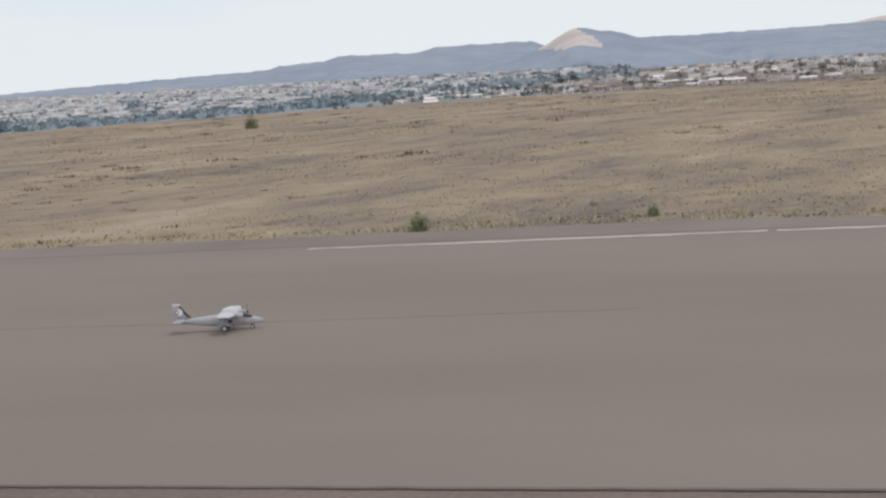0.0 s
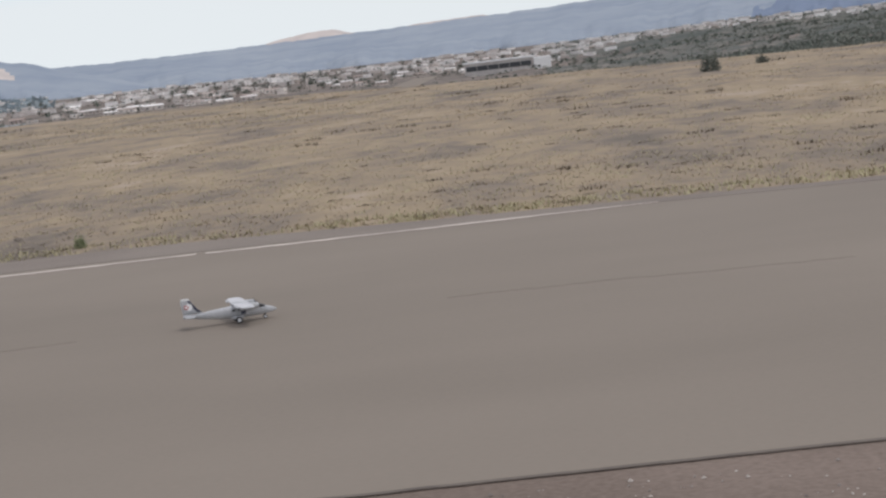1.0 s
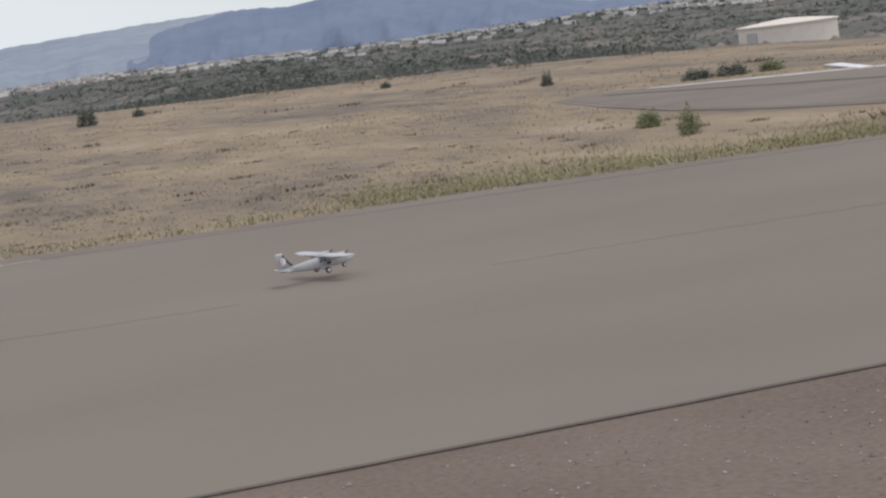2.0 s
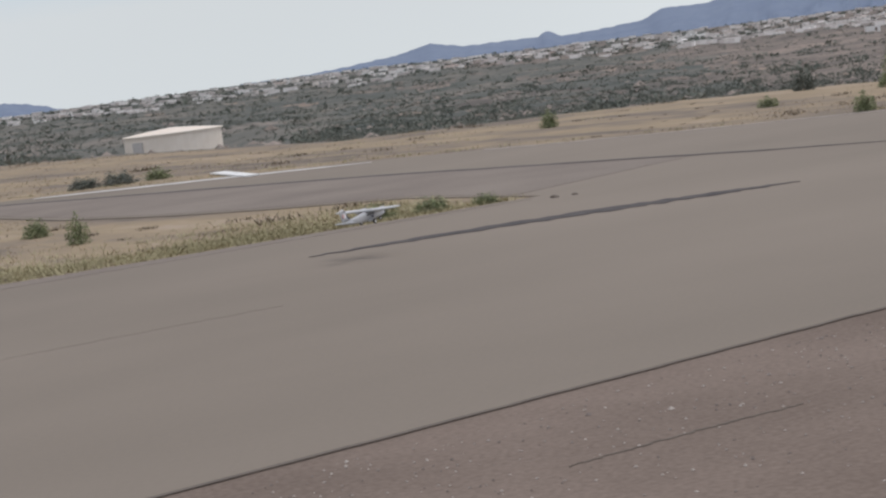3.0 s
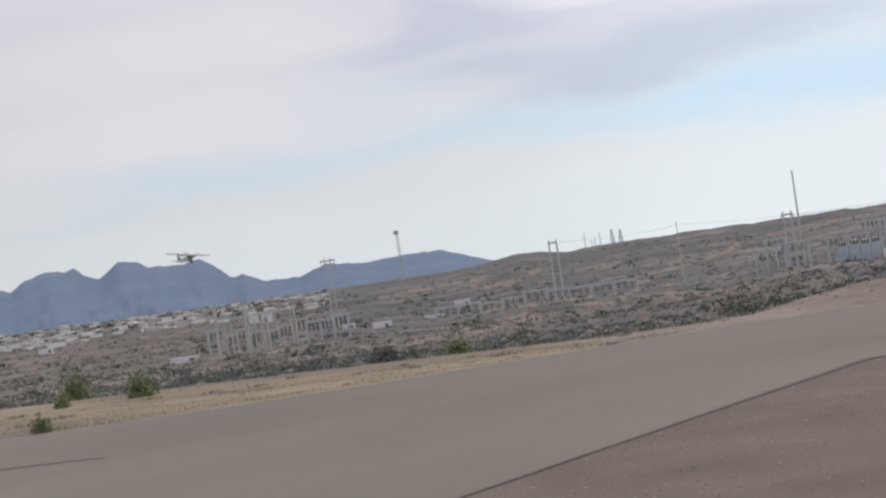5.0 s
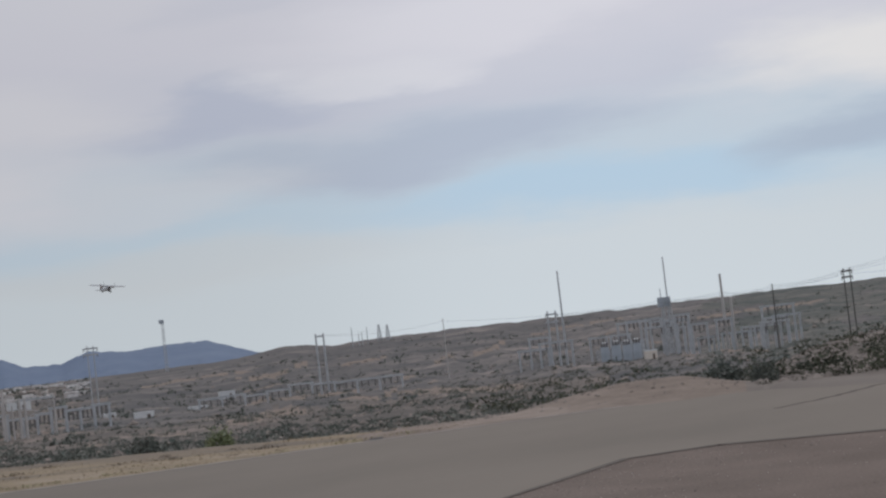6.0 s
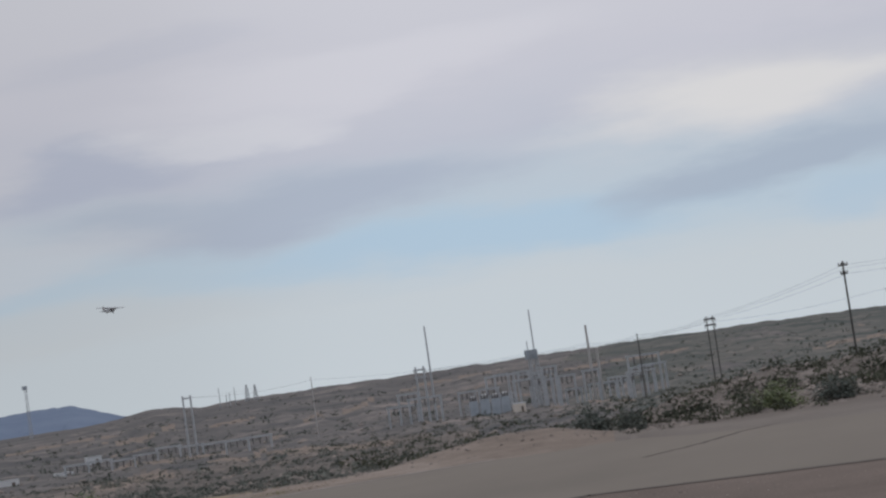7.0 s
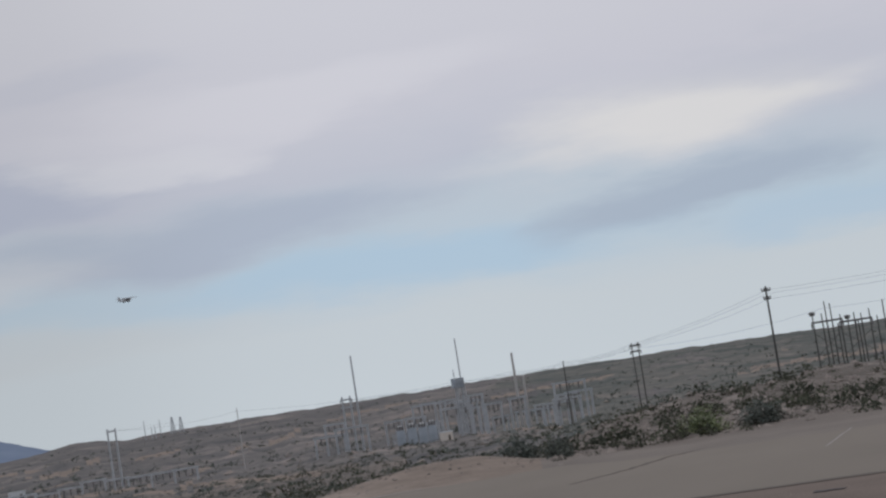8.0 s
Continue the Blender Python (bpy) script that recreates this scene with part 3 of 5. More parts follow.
strip("edge_line", [(-2.9, 18.61), (0.7, 18.6), (1.6, 18.6)], [0.16, 0.13, 0.05], 0.005, M["paint"], "faded white painted runway edge line", "road marking", 0.02, 2, 30)
slab("pavement_shoulder", [(-80, 18.85), (-4, 18.95), (1.5, 18.6), (6, 17.9), (10, 17.3), (13.4, 16.9), (9.5, 17.75), (5.9, 18.55), (3.6, 18.65), (-0.5, 19.45), (-4, 20.25), (-12.5, 20.15), (-80, 19.95)], -0.02, 0.003, M["shoulder"], "browner old asphalt along the grass edge", "pavement")
slab("pavement_shoulder", [(13.8, 17.7), (17.5, 18.6), (17.2, 21.7), (16.7, 25), (15.9, 28), (14.1, 34.5), (13.4, 34.6), (12.75, 30.5), (12.4, 26.8), (12.7, 24), (13.2, 22.1), (14.0, 20)], -0.02, 0.004, M["shoulder"], "browner old asphalt between the grass strip and taxiway", "pavement")
strip("edge_line", [(19.3, 28.9), (18.2, 30.7), (16.7, 32.9), (15.3, 34.9)], [0.1, 0.34, 0.38, 0.2], 0.005, M["fresh"], "faded white painted taxiway line", "road marking", 0.02, 3)
strip("crack_fill", [(9.4, 15.35), (10.4, 15.1), (11.5, 14.8), (12.7, 14.32), (13.6, 13.95), (14.3, 13.6)], [0.03, 0.26, 0.36, 0.42, 0.3, 0.03], 0.006, M["tar"], "black tar crack filling in the asphalt", "crack", 0.05, 4)
strip("crack_fill", [(18.4, 15.3), (17.9, 17.5), (17.3, 21.5), (16.8, 25.0), (15.9, 28.5), (14.2, 34.5)], [0.02, 0.14, 0.18, 0.22, 0.25, 0.2], 0.006, M["tar"], "black tar crack filling in the asphalt", "crack", 0.03, 5)
for pts, w, seed in (([(-12, 12.75), (-8.5, 12.78), (-5.4, 12.82), (-3.0, 13.0)], [0.006, 0.014, 0.014, 0.006], 6), ([(-0.4, 13.15), (0.6, 13.1), (2.4, 12.85)], [0.006, 0.018, 0.006], 18), ([(4.2, 12.7), (5.6, 12.6), (7.3, 12.4)], [0.006, 0.018, 0.006], 19)):
    strip("crack", pts, w, 0.002, M["faint"], "thin dark crack along the asphalt", "crack", 0.03, seed, 20)
strip("worn_edge", [(35.05, -20), (34.7, 1.5), (35.2, 4.6), (35.4, 7.65), (33.4, 10.5), (30.1, 13.9), (26.1, 17.3), (23.7, 20.3), (21.5, 24.5), (20.6, 27.2)], [0.16] * 10, 0.005, M["rim"], "pale worn edge of the apron", "pavement edge", 0.04, 9, 12)
SEAM = [(-30, 7.4), (-8, 7.38), (0, 7.36), (8, 7.2), (17, 6.75), (21.5, 6.5), (22.4, 5.6), (22.55, 1), (22.6, -8)]
strip("edge_seam", SEAM, [0.03, 0.035, 0.04, 0.04, 0.07, 0.14, 0.22, 0.24, 0.24], 0.004, M["seam"], "dark dirty seam along the pavement edge", "seam", 0.006, 7, 60)


# ---- far ranges ----
def make_range(name, ridge, r, depth, mat, label, rough=0.05, foot=-0.9, seed=0):
    """A ridge given by azimuth and elevation angles at distance r, with spurs and gullies on its slopes."""
    az = np.arange(ridge[0][0], ridge[-1][0] + 0.01, 0.12)
    el = table(ridge, az) + rough * (0.3 * wobble(az * 3.1, az * 0.7, seed) + 0.7 * wobble(az * 8.3, az * 2.1, seed + 1) + 0.5 * np.abs(wobble(az * 17.0, az * 3.0, seed + 2)))
    rows = []
    steps = 16
    for k in range(steps + 1):
        f = k / steps
        rise = f ** 0.8 if f < 1 else 1
        spur = wobble(az * 2.2 + 0.6 * math.sin(f * 5), az * 0 + f * 2.0, seed + 3)
        e = foot + (el - foot) * rise + rough * spur * math.sin(f * math.pi) * 2.2
        rr = r - depth * (1 - f) * (1 + 0.25 * spur * (1 - f))
        rows.append((rr, 1.7 + rr * np.tan(np.radians(e))))
    rows.append((r + depth * 0.5 + 0 * az, 1.7 + (r + depth * 0.5) * np.tan(np.radians(foot)) + 0 * az))
    verts, faces, n = [], [], len(az)
    for rr, z in rows:
        for a, d, h in zip(np.radians(az), rr, z):
            verts.append((d * math.sin(a), d * math.cos(a), h))
    for k in range(len(rows) - 1):
        for i in range(n - 1):
            faces.append((k * n + i, k * n + i + 1, (k + 1) * n + i + 1, (k + 1) * n + i))
    ob = soup(name, verts, faces, mat, label, "mountain", "structure")
    ob.data.polygons.foreach_set("use_smooth", [True] * len(faces))
    return ob


# ranges get their haze from the base colour, no volume
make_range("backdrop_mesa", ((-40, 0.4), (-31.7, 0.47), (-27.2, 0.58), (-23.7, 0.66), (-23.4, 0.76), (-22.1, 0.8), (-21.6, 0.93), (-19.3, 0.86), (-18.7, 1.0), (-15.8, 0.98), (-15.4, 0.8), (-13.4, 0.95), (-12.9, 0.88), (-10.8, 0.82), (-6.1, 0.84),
    (-1.7, 0.9), (1.6, 0.96), (3.6, 1.02), (6, 1.15), (9, 1.28), (11.5, 1.34), (13.2, 1.25), (14, 0.9)), 4300, 1500, M["range_far"], "low mesa along the horizon, tinted haze blue", 0.04, -0.5, 2)
cone = make_range("backdrop_cone", ((-18.4, -0.1), (-17.2, 0.2), (-16.2, 0.5), (-15.4, 0.84), (-14.9, 1.12), (-14.5, 1.29), (-14.2, 1.25), (-13.8, 1.15), (-13.3, 1.1), (-12.9, 0.95), (-12.2, 0.72), (-11, 0.4), (-9.8, 0.05)), 3250, 420, M["range_far"], "conical hill with a sunlit patch painted on its top", 0.03, -0.2, 5)
# sun patch near the summit, painted by giving faces the paler material
cone.data.materials.append(M["hill_tan"])
for f in cone.data.polygons:
    x, y, z = f.center
    a, e = math.degrees(math.atan2(x, y)), math.degrees(math.atan2(z - 1.7, math.hypot(x, y)))
    f.material_index = int(e > 0.70 + 0.08 * float(wobble(a * 6, e * 6, 3)) and a < -13.6 - 1.4 * (e - 0.68))
make_range("backdrop_peak", ((-7.5, 0.5), (-6.1, 0.9), (-5, 1.05), (-4.2, 1.06), (-3.7, 0.9), (-2.6, 0.85), (-1.7, 0.94), (0.3, 0.98), (1.6, 0.7)), 4750, 700, M["hill_tan"], "pale far peak behind the mesa", 0.02, -0.3, 6)
make_range("backdrop_range", ((7.5, 0.3), (9.5, 1.0), (11.5, 1.34), (13.2, 1.26), (14.5, 1.38), (15.7, 1.48), (16.3, 1.32), (16.7, 1.1), (18.2, 1.08), (19.7, 1.15), (20.5, 0.92), (21.2, 0.58), (22.3, 0.26), (23.2, 0.31), (24.2, 0.16), (25.5, -0.2)), 3900, 1300, M["range_blue"], "mountain range tinted haze blue", 0.08, -0.5, 8)
make_range("backdrop_range", ((29, -0.2), (30.3, 0.03), (32, 0.04), (33.3, 0.14), (35, 0.3), (35.9, 0.5), (37, 0.31), (39.2, 0.31), (39.5, 0.46), (39.9, 0.25), (42.3, 0.4), (43, 0.7), (44.1, 0.66), (46.35, 1.02), (47.12, 1.01), (47.75, 1.36), (48.21, 1.16), (48.64, 1.44), (49.35, 1.63), (49.83, 1.53), (50.13, 1.64), (50.39, 1.38), (50.82, 1.18), (50.97, 1.3), (51.42, 1.63), (51.99, 1.55), (52.3, 1.35), (53.24, 1.27), (53.84, 1.39), (54.48, 0.93), (54.73, 0.66), (55.04, 0.75), (55.65, 0.46), (56.7, 0.42), (57.6, 0.72), (58.7, 0.58), (60.1, 0.66), (61.1, 0.63), (62.5, 0.12), (63.5, -0.2)), 3900, 1300, M["range_blue"], "jagged mountain range tinted haze blue", 0.05, -0.5, 11)


# ---- scattered growth and stones ----
def ground_pts(n, az0, az1, r0, r1, seed, keep=None, log=True):
    rng = np.random.default_rng(seed)
    az = rng.uniform(az0, az1, n)
    u = rng.uniform(0, 1, n)
    r = np.exp(np.log(r0) + u * (np.log(r1) - np.log(r0))) if log else np.sqrt(r0 ** 2 + u * (r1 ** 2 - r0 ** 2))
    if keep is not None:
        k = keep(az, r, rng)
        az, r = az[k], r[k]
    x, y = r * np.sin(np.radians(az)), r * np.cos(np.radians(az))
    return np.stack([x, y, ground_z(x, y)], -1), az, r, rng


PAVED = [(-90, 7), (22, 7), (22.5, -30), (35.6, -30), (35.2, 1.5), (36.0, 4.7), (36.8, 8.0), (35.9, 9.4), (33.9, 10.9), (30.5, 14.3), (26.5, 17.8), (24.2, 20.7), (22.0, 24.7), (21.0, 27.4), (19.6, 30.2), (18.0, 32.6), (16.6, 34.7), (14.5, 36.6), (13.0, 35.4), (12.3, 31), (11.9, 27), (12.2, 24), (12.7, 22), (13.5, 20), (13.5, 17.3), (9.5, 18.0), (5.9, 18.8), (3.6, 18.9), (-0.5, 19.7), (-4, 20.5), (-12.5, 20.4), (-90, 20.2)]


def paved(x, y):
    inside = np.zeros(x.shape, bool)
    for (x0, y0), (x1, y1) in zip(PAVED, PAVED[1:] + PAVED[:1]):
        cut = ((y0 > y) != (y1 > y)) & (x < (x1 - x0) * (y - y0) / (y1 - y0 + 1e-9) + x0)
        inside ^= cut
    return inside


def off_paving(az, r):
    return ~paved(r * np.sin(np.radians(az)), r * np.cos(np.radians(az)))


def blades(pts, h, w, lean, per, rng, spread):
    """Grass tufts: per narrow blades to a tuft, each one bent triangle pair."""
    n = len(pts) * per
    base = np.repeat(pts, per, 0) + np.concatenate([rng.normal(0, 1, (n, 2)) * np.repeat(spread, per)[:, None], np.zeros((n, 1))], 1)
    hh = np.repeat(h, per) * rng.uniform(0.55, 1.1, n)
    a = rng.uniform(0, math.tau, n)
    d = np.stack([np.cos(a), np.sin(a), np.zeros(n)], -1)
    s = np.stack([-np.sin(a), np.cos(a), np.zeros(n)], -1) * (np.repeat(w, per) / 2)[:, None]
    tip = base + d * (hh * rng.uniform(0.1, lean, n))[:, None] + np.array([0, 0, 1.0]) * hh[:, None]
    v = np.stack([base - s, base + s, tip], 1).reshape(-1, 3)
    f = np.arange(3 * n).reshape(-1, 3)
    return v, f


def clumps(pts, size, height, per, rng, leaf=0.3):
    """Bushes: per small leaf sprays set through a rounded, ragged crown."""
    n = len(pts) * per
    d = rng.normal(0, 1, (n, 3))
    d /= np.linalg.norm(d, axis=1, keepdims=True)
    d[:, 2] = np.abs(d[:, 2])
    rad = rng.uniform(0.45, 1.0, n)
    lump = 1 + 0.28 * np.sin(d[:, 0] * 5 + np.repeat(pts[:, 0] * 7, per)) * np.sin(d[:, 1] * 6 + np.repeat(pts[:, 1] * 3, per))
    S, Hh = np.repeat(size, per), np.repeat(height, per)
    c = np.repeat(pts, per, 0) + d * (rad * lump)[:, None] * np.stack([S / 2, S / 2, Hh], -1)
    q = np.clip(rng.normal(0, 1, (n, 3, 3)), -1.3, 1.3) * (leaf * S)[:, None, None] * 0.5
    v = (c[:, None, :] + q).reshape(-1, 3)
    return v, np.arange(3 * n).reshape(-1, 3)


def lumps(pts, size, rng, flat=0.6):
    """Stones: irregular eight-sided lumps."""
    n = len(pts)
    o = np.array([(1, 0, 0), (0, 1, 0), (-1, 0, 0), (0, -1, 0), (0, 0, 1), (0, 0, -0.6)], float)
    tri = np.array([(0, 1, 4), (1, 2, 4), (2, 3, 4), (3, 0, 4), (1, 0, 5), (2, 1, 5), (3, 2, 5), (0, 3, 5)])
    v = o[None] * rng.uniform(0.6, 1.25, (n, 6, 1)) * size[:, None, None] / 2 * np.array([1, 1, flat])
    a = rng.uniform(0, math.tau, n)
    x = v[..., 0] * np.cos(a)[:, None] - v[..., 1] * np.sin(a)[:, None]
    y = v[..., 0] * np.sin(a)[:, None] + v[..., 1] * np.cos(a)[:, None]
    v = np.stack([x, y, v[..., 2]], -1) + pts[:, None, :]
    f = (np.arange(n)[:, None, None] * 6 + tri[None]).reshape(-1, 3)
    return v.reshape(-1, 3), f


def grow(name, vf, mat, label, category):
    return soup(name, vf[0].tolist(), vf[1].tolist(), mat, label, category)


def patchy(az, r, rng, k=0.25, lo=-0.15, seed=3):
    x, y = r * np.sin(np.radians(az)), r * np.cos(np.radians(az))
    return wobble(x * k, y * k, seed) + rng.normal(0, 0.25, len(az)) > lo


# dry field grass, thinner with distance
p, az, r, rng = ground_pts(24000, -36, 68.5, 17.5, 150, 21, lambda a, q, g: off_paving(a, q) & (q < edge_r(a) * 1.04) & patchy(a, q, g, 0.20, 0.12))
sc = np.clip(r / 40, 0.7, 2.6)
grow("dry_grass", blades(p, rng.uniform(0.012, 0.042, len(p)) * sc ** 0.6, 0.022 * sc, 2.6, 9, rng, 0.2 * sc), M["grass"], "dry straw-coloured field grass in tufts", "grass")
p, az, r, rng = ground_pts(17000, -36, 66, 17.5, 120, 22, lambda a, q, g: off_paving(a, q) & (q < edge_r(a)) & patchy(a, q, g, 0.11, 0.18, 9))
sc = np.clip(r / 40, 0.7, 2.6)
grow("green_grass", blades(p, rng.uniform(0.015, 0.05, len(p)) * sc ** 0.6, 0.02 * sc, 2.2, 8, rng, 0.2 * sc), M["greengrass"], "greenish low weeds among the dry grass", "grass")
p, az, r, rng = ground_pts(2600, -36, 66, 19, 140, 26, lambda a, q, g: off_paving(a, q) & (q < edge_r(a)) & patchy(a, q, g, 0.2, 0.1, 12))
size = rng.gamma(2.6, 0.075, len(p)) * np.clip(r / 40, 0.7, 2.4) ** 0.8
grow("dead_tussocks", blades(p, size * 0.2, size * 0.07, 2.6, 34, rng, size * 0.36), M["tussock"], "grey-brown dead tussocks in the field", "tussocks")
# taller weeds that line the paving
def verge(a, q, g):
    x, y = q * np.sin(np.radians(a)), q * np.cos(np.radians(a))
    near = paved(x, y - 0.9) | paved(x - 0.6, y - 0.5)
    return off_paving(a, q) & near & (y > 10) & (a < 67)


p, az, r, rng = ground_pts(34000, -36, 67, 17, 42, 23, lambda a, q, g: verge(a, q, g) & patchy(a, q, g, 0.9, -0.1, 4))
grow("verge_weeds", blades(p, rng.uniform(0.02, 0.075, len(p)), 0.016 + 0 * az, 1.6, 7, rng, 0.08 + 0 * az), M["greengrass"], "weeds growing along the pavement edge", "weeds")
rng = np.random.default_rng(24)
n = 4200
x = 14.0 - 9.0 * rng.uniform(0, 1, n) ** 1.25
y = 18.2 - (x - 8.0) * 0.19 + np.abs(rng.normal(0, 1.3, n)) + 0.05
k = ~paved(x, y) & (wobble(x * 1.1, y * 1.1, 5) + rng.normal(0, 0.3, n) > -0.15)
x, y = x[k], y[k]
p = np.stack([x, y, ground_z(x, y)], -1)
grow("tall_weeds", blades(p, rng.gamma(3.0, 0.013, len(x)), 0.012 + 0 * x, 2.0, 12, rng, 0.13 + 0 * x), M["greengrass"], "yellow-green weeds beside the taxiway", "weeds")
# desert scrub beyond the field
def slope_scrub(a, q, g):
    share = np.interp(a, (8, 14, 34, 42, 66, 72), (0.95, 1.0, 1.0, 0.6, 0.45, 0.42))
    tank = (a > 25) & (a < 31.5) & (q < 175)
    return (q > edge_r(a) * np.where(a > 66, 1.05, 1.12)) & ((a < 67) | (q > np.where(a > 76.5, 80, 48))) & ~tank & (wobble(a * 0.9, np.log(q) * 9, 5) + g.normal(0, 0.5, len(a)) > -0.5) & (g.uniform(0, 1, len(a)) < share)


p, az, r, rng = ground_pts(46000, 8, 92, 42, 1500, 31, slope_scrub)
size = rng.gamma(3.0, 0.17, len(p)) * np.clip((r / 130) ** 0.62, 0.5, 3.4)
for r0, r1, per, leaf in ((40, 120, 46, 0.12), (120, 400, 24, 0.17), (400, 1600, 11, 0.26)):
    k = (r >= r0) & (r < r1)
    grow("desert_scrub", clumps(p[k], size[k] * 1.15, size[k] * 0.34, per, rng, leaf), M["scrub"], "grey-green desert scrub on the slopes", "scrub")
p, az, r, rng = ground_pts(8000, -20, 14, 170, 1500, 32, lambda a, q, g: (q > edge_r(a) * 1.15) & (g.uniform(0, 1, len(a)) < np.where(a < 2, 0.3, 1.0)))
size = rng.gamma(3.0, 0.36, len(p)) * np.clip((r / 400) ** 0.5, 0.5, 2.0)
grow("desert_scrub", clumps(p, size * 1.15, size * 0.32, 14, rng, 0.24), M["scrub"], "grey-green desert scrub on the slopes", "scrub")
# pale rocks and bare banks between the scrub
p, az, r, rng = ground_pts(5200, 12, 92, 46, 1100, 33, lambda a, q, g: (q > edge_r(a) * 1.15) & (g.uniform(0, 1, len(a)) < np.where(a < 60, 0.55, 1.0)) & ((a < 67) | (q > 46)))
grow("rocks", lumps(p, rng.gamma(2.2, 0.17, len(p)) * np.clip((r / 110) ** 0.6, 0.3, 1.9), rng, 0.5), M["rock"], "pale rocks and bare banks on the desert slope", "rocks")
p, az, r, rng = ground_pts(2300, 77.0, 93, 37.0, 90, 34, lambda a, q, g: patchy(a, q, g, 0.9, -0.02, 14))
size = np.clip(rng.gamma(2.0, 0.17, len(p)), 0.1, 0.9)
grow("bank_scrub", clumps(p, size, size * 0.42, 64, rng, 0.12), M["brush"], "low dark scrub on the rocky bank", "scrub")
p, az, r, rng = ground_pts(4600, 77.2, 93, 37.2, 84, 35)
grow("bank_rocks", lumps(p, np.clip(rng.gamma(1.7, 0.095, len(p)), 0.03, 0.38), rng, 0.55), M["rock"], "pale rocks on the bank beside the apron", "rocks")
p, az, r, rng = ground_pts(420, 66, 77.5, 36.3, 46, 36)
grow("berm_stones", lumps(p, rng.uniform(0.03, 0.13, len(p)), rng, 0.6), M["rock"], "small stones on the dirt mound", "stones")
p, az, r, rng = ground_pts(3000, 69, 93, 52, 330, 37, lambda a, q, g: ((a < 76.5) | (q > 78)) & patchy(a, q, g, 0.05, -0.25, 8))
size = rng.gamma(3.0, 0.17, len(p)) * np.clip((r / 120) ** 0.6, 0.6, 2.0)
grow("slope_scrub", clumps(p, size, size * 0.45, 22, rng, 0.17), M["brush"], "dark scrub on the slope behind the bank", "scrub")
# gravel on the near pad
rng = np.random.default_rng(41)
n = 5200
x, y = rng.uniform(-3, 22, n), 7.2 - np.abs(rng.normal(0, 1.9, n))
k = (y < 7.15 - np.clip(x, 0, 30) * 0.027) & (y > -1)
p = np.stack([x, y, -0.002 + 0 * x], -1)[k]
grow("gravel", lumps(p, rng.uniform(0.006, 0.022, len(p)) * np.where(rng.uniform(0, 1, len(p)) < 0.06, 1.7, 1), rng, 0.7), M["stone"], "light gravel strewn over the reddish pad", "gravel")


# ---- single bushes ----
def make_bush(w, h, seed, mat, label, n=1500):
    ob = thing("bush", label, "bush")
    rnd, rng = random.Random(seed), np.random.default_rng(seed)
    bm = bmesh.new()
    for k in range(7):
        a, t = rnd.uniform(0, math.tau), rnd.uniform(0.2, 0.42)
        rod(bm, (0, 0, -0.04), (t * w * math.cos(a), t * w * math.sin(a), h * rnd.uniform(0.45, 0.8)), 0.012 * w, 0.004 * w, 5)
    part("trunk", bm, M["trunk"], ob)
    v, f = clumps(np.zeros((1, 3)), np.array([w]), np.array([h]), n, rng, 0.075)
    me = bpy.data.meshes.new("foliage")
    me.from_pydata(v.tolist(), [], f.tolist())
    me.materials.append(mat)
    fo = new("foliage", me)
    fo.parent = ob
    return ob


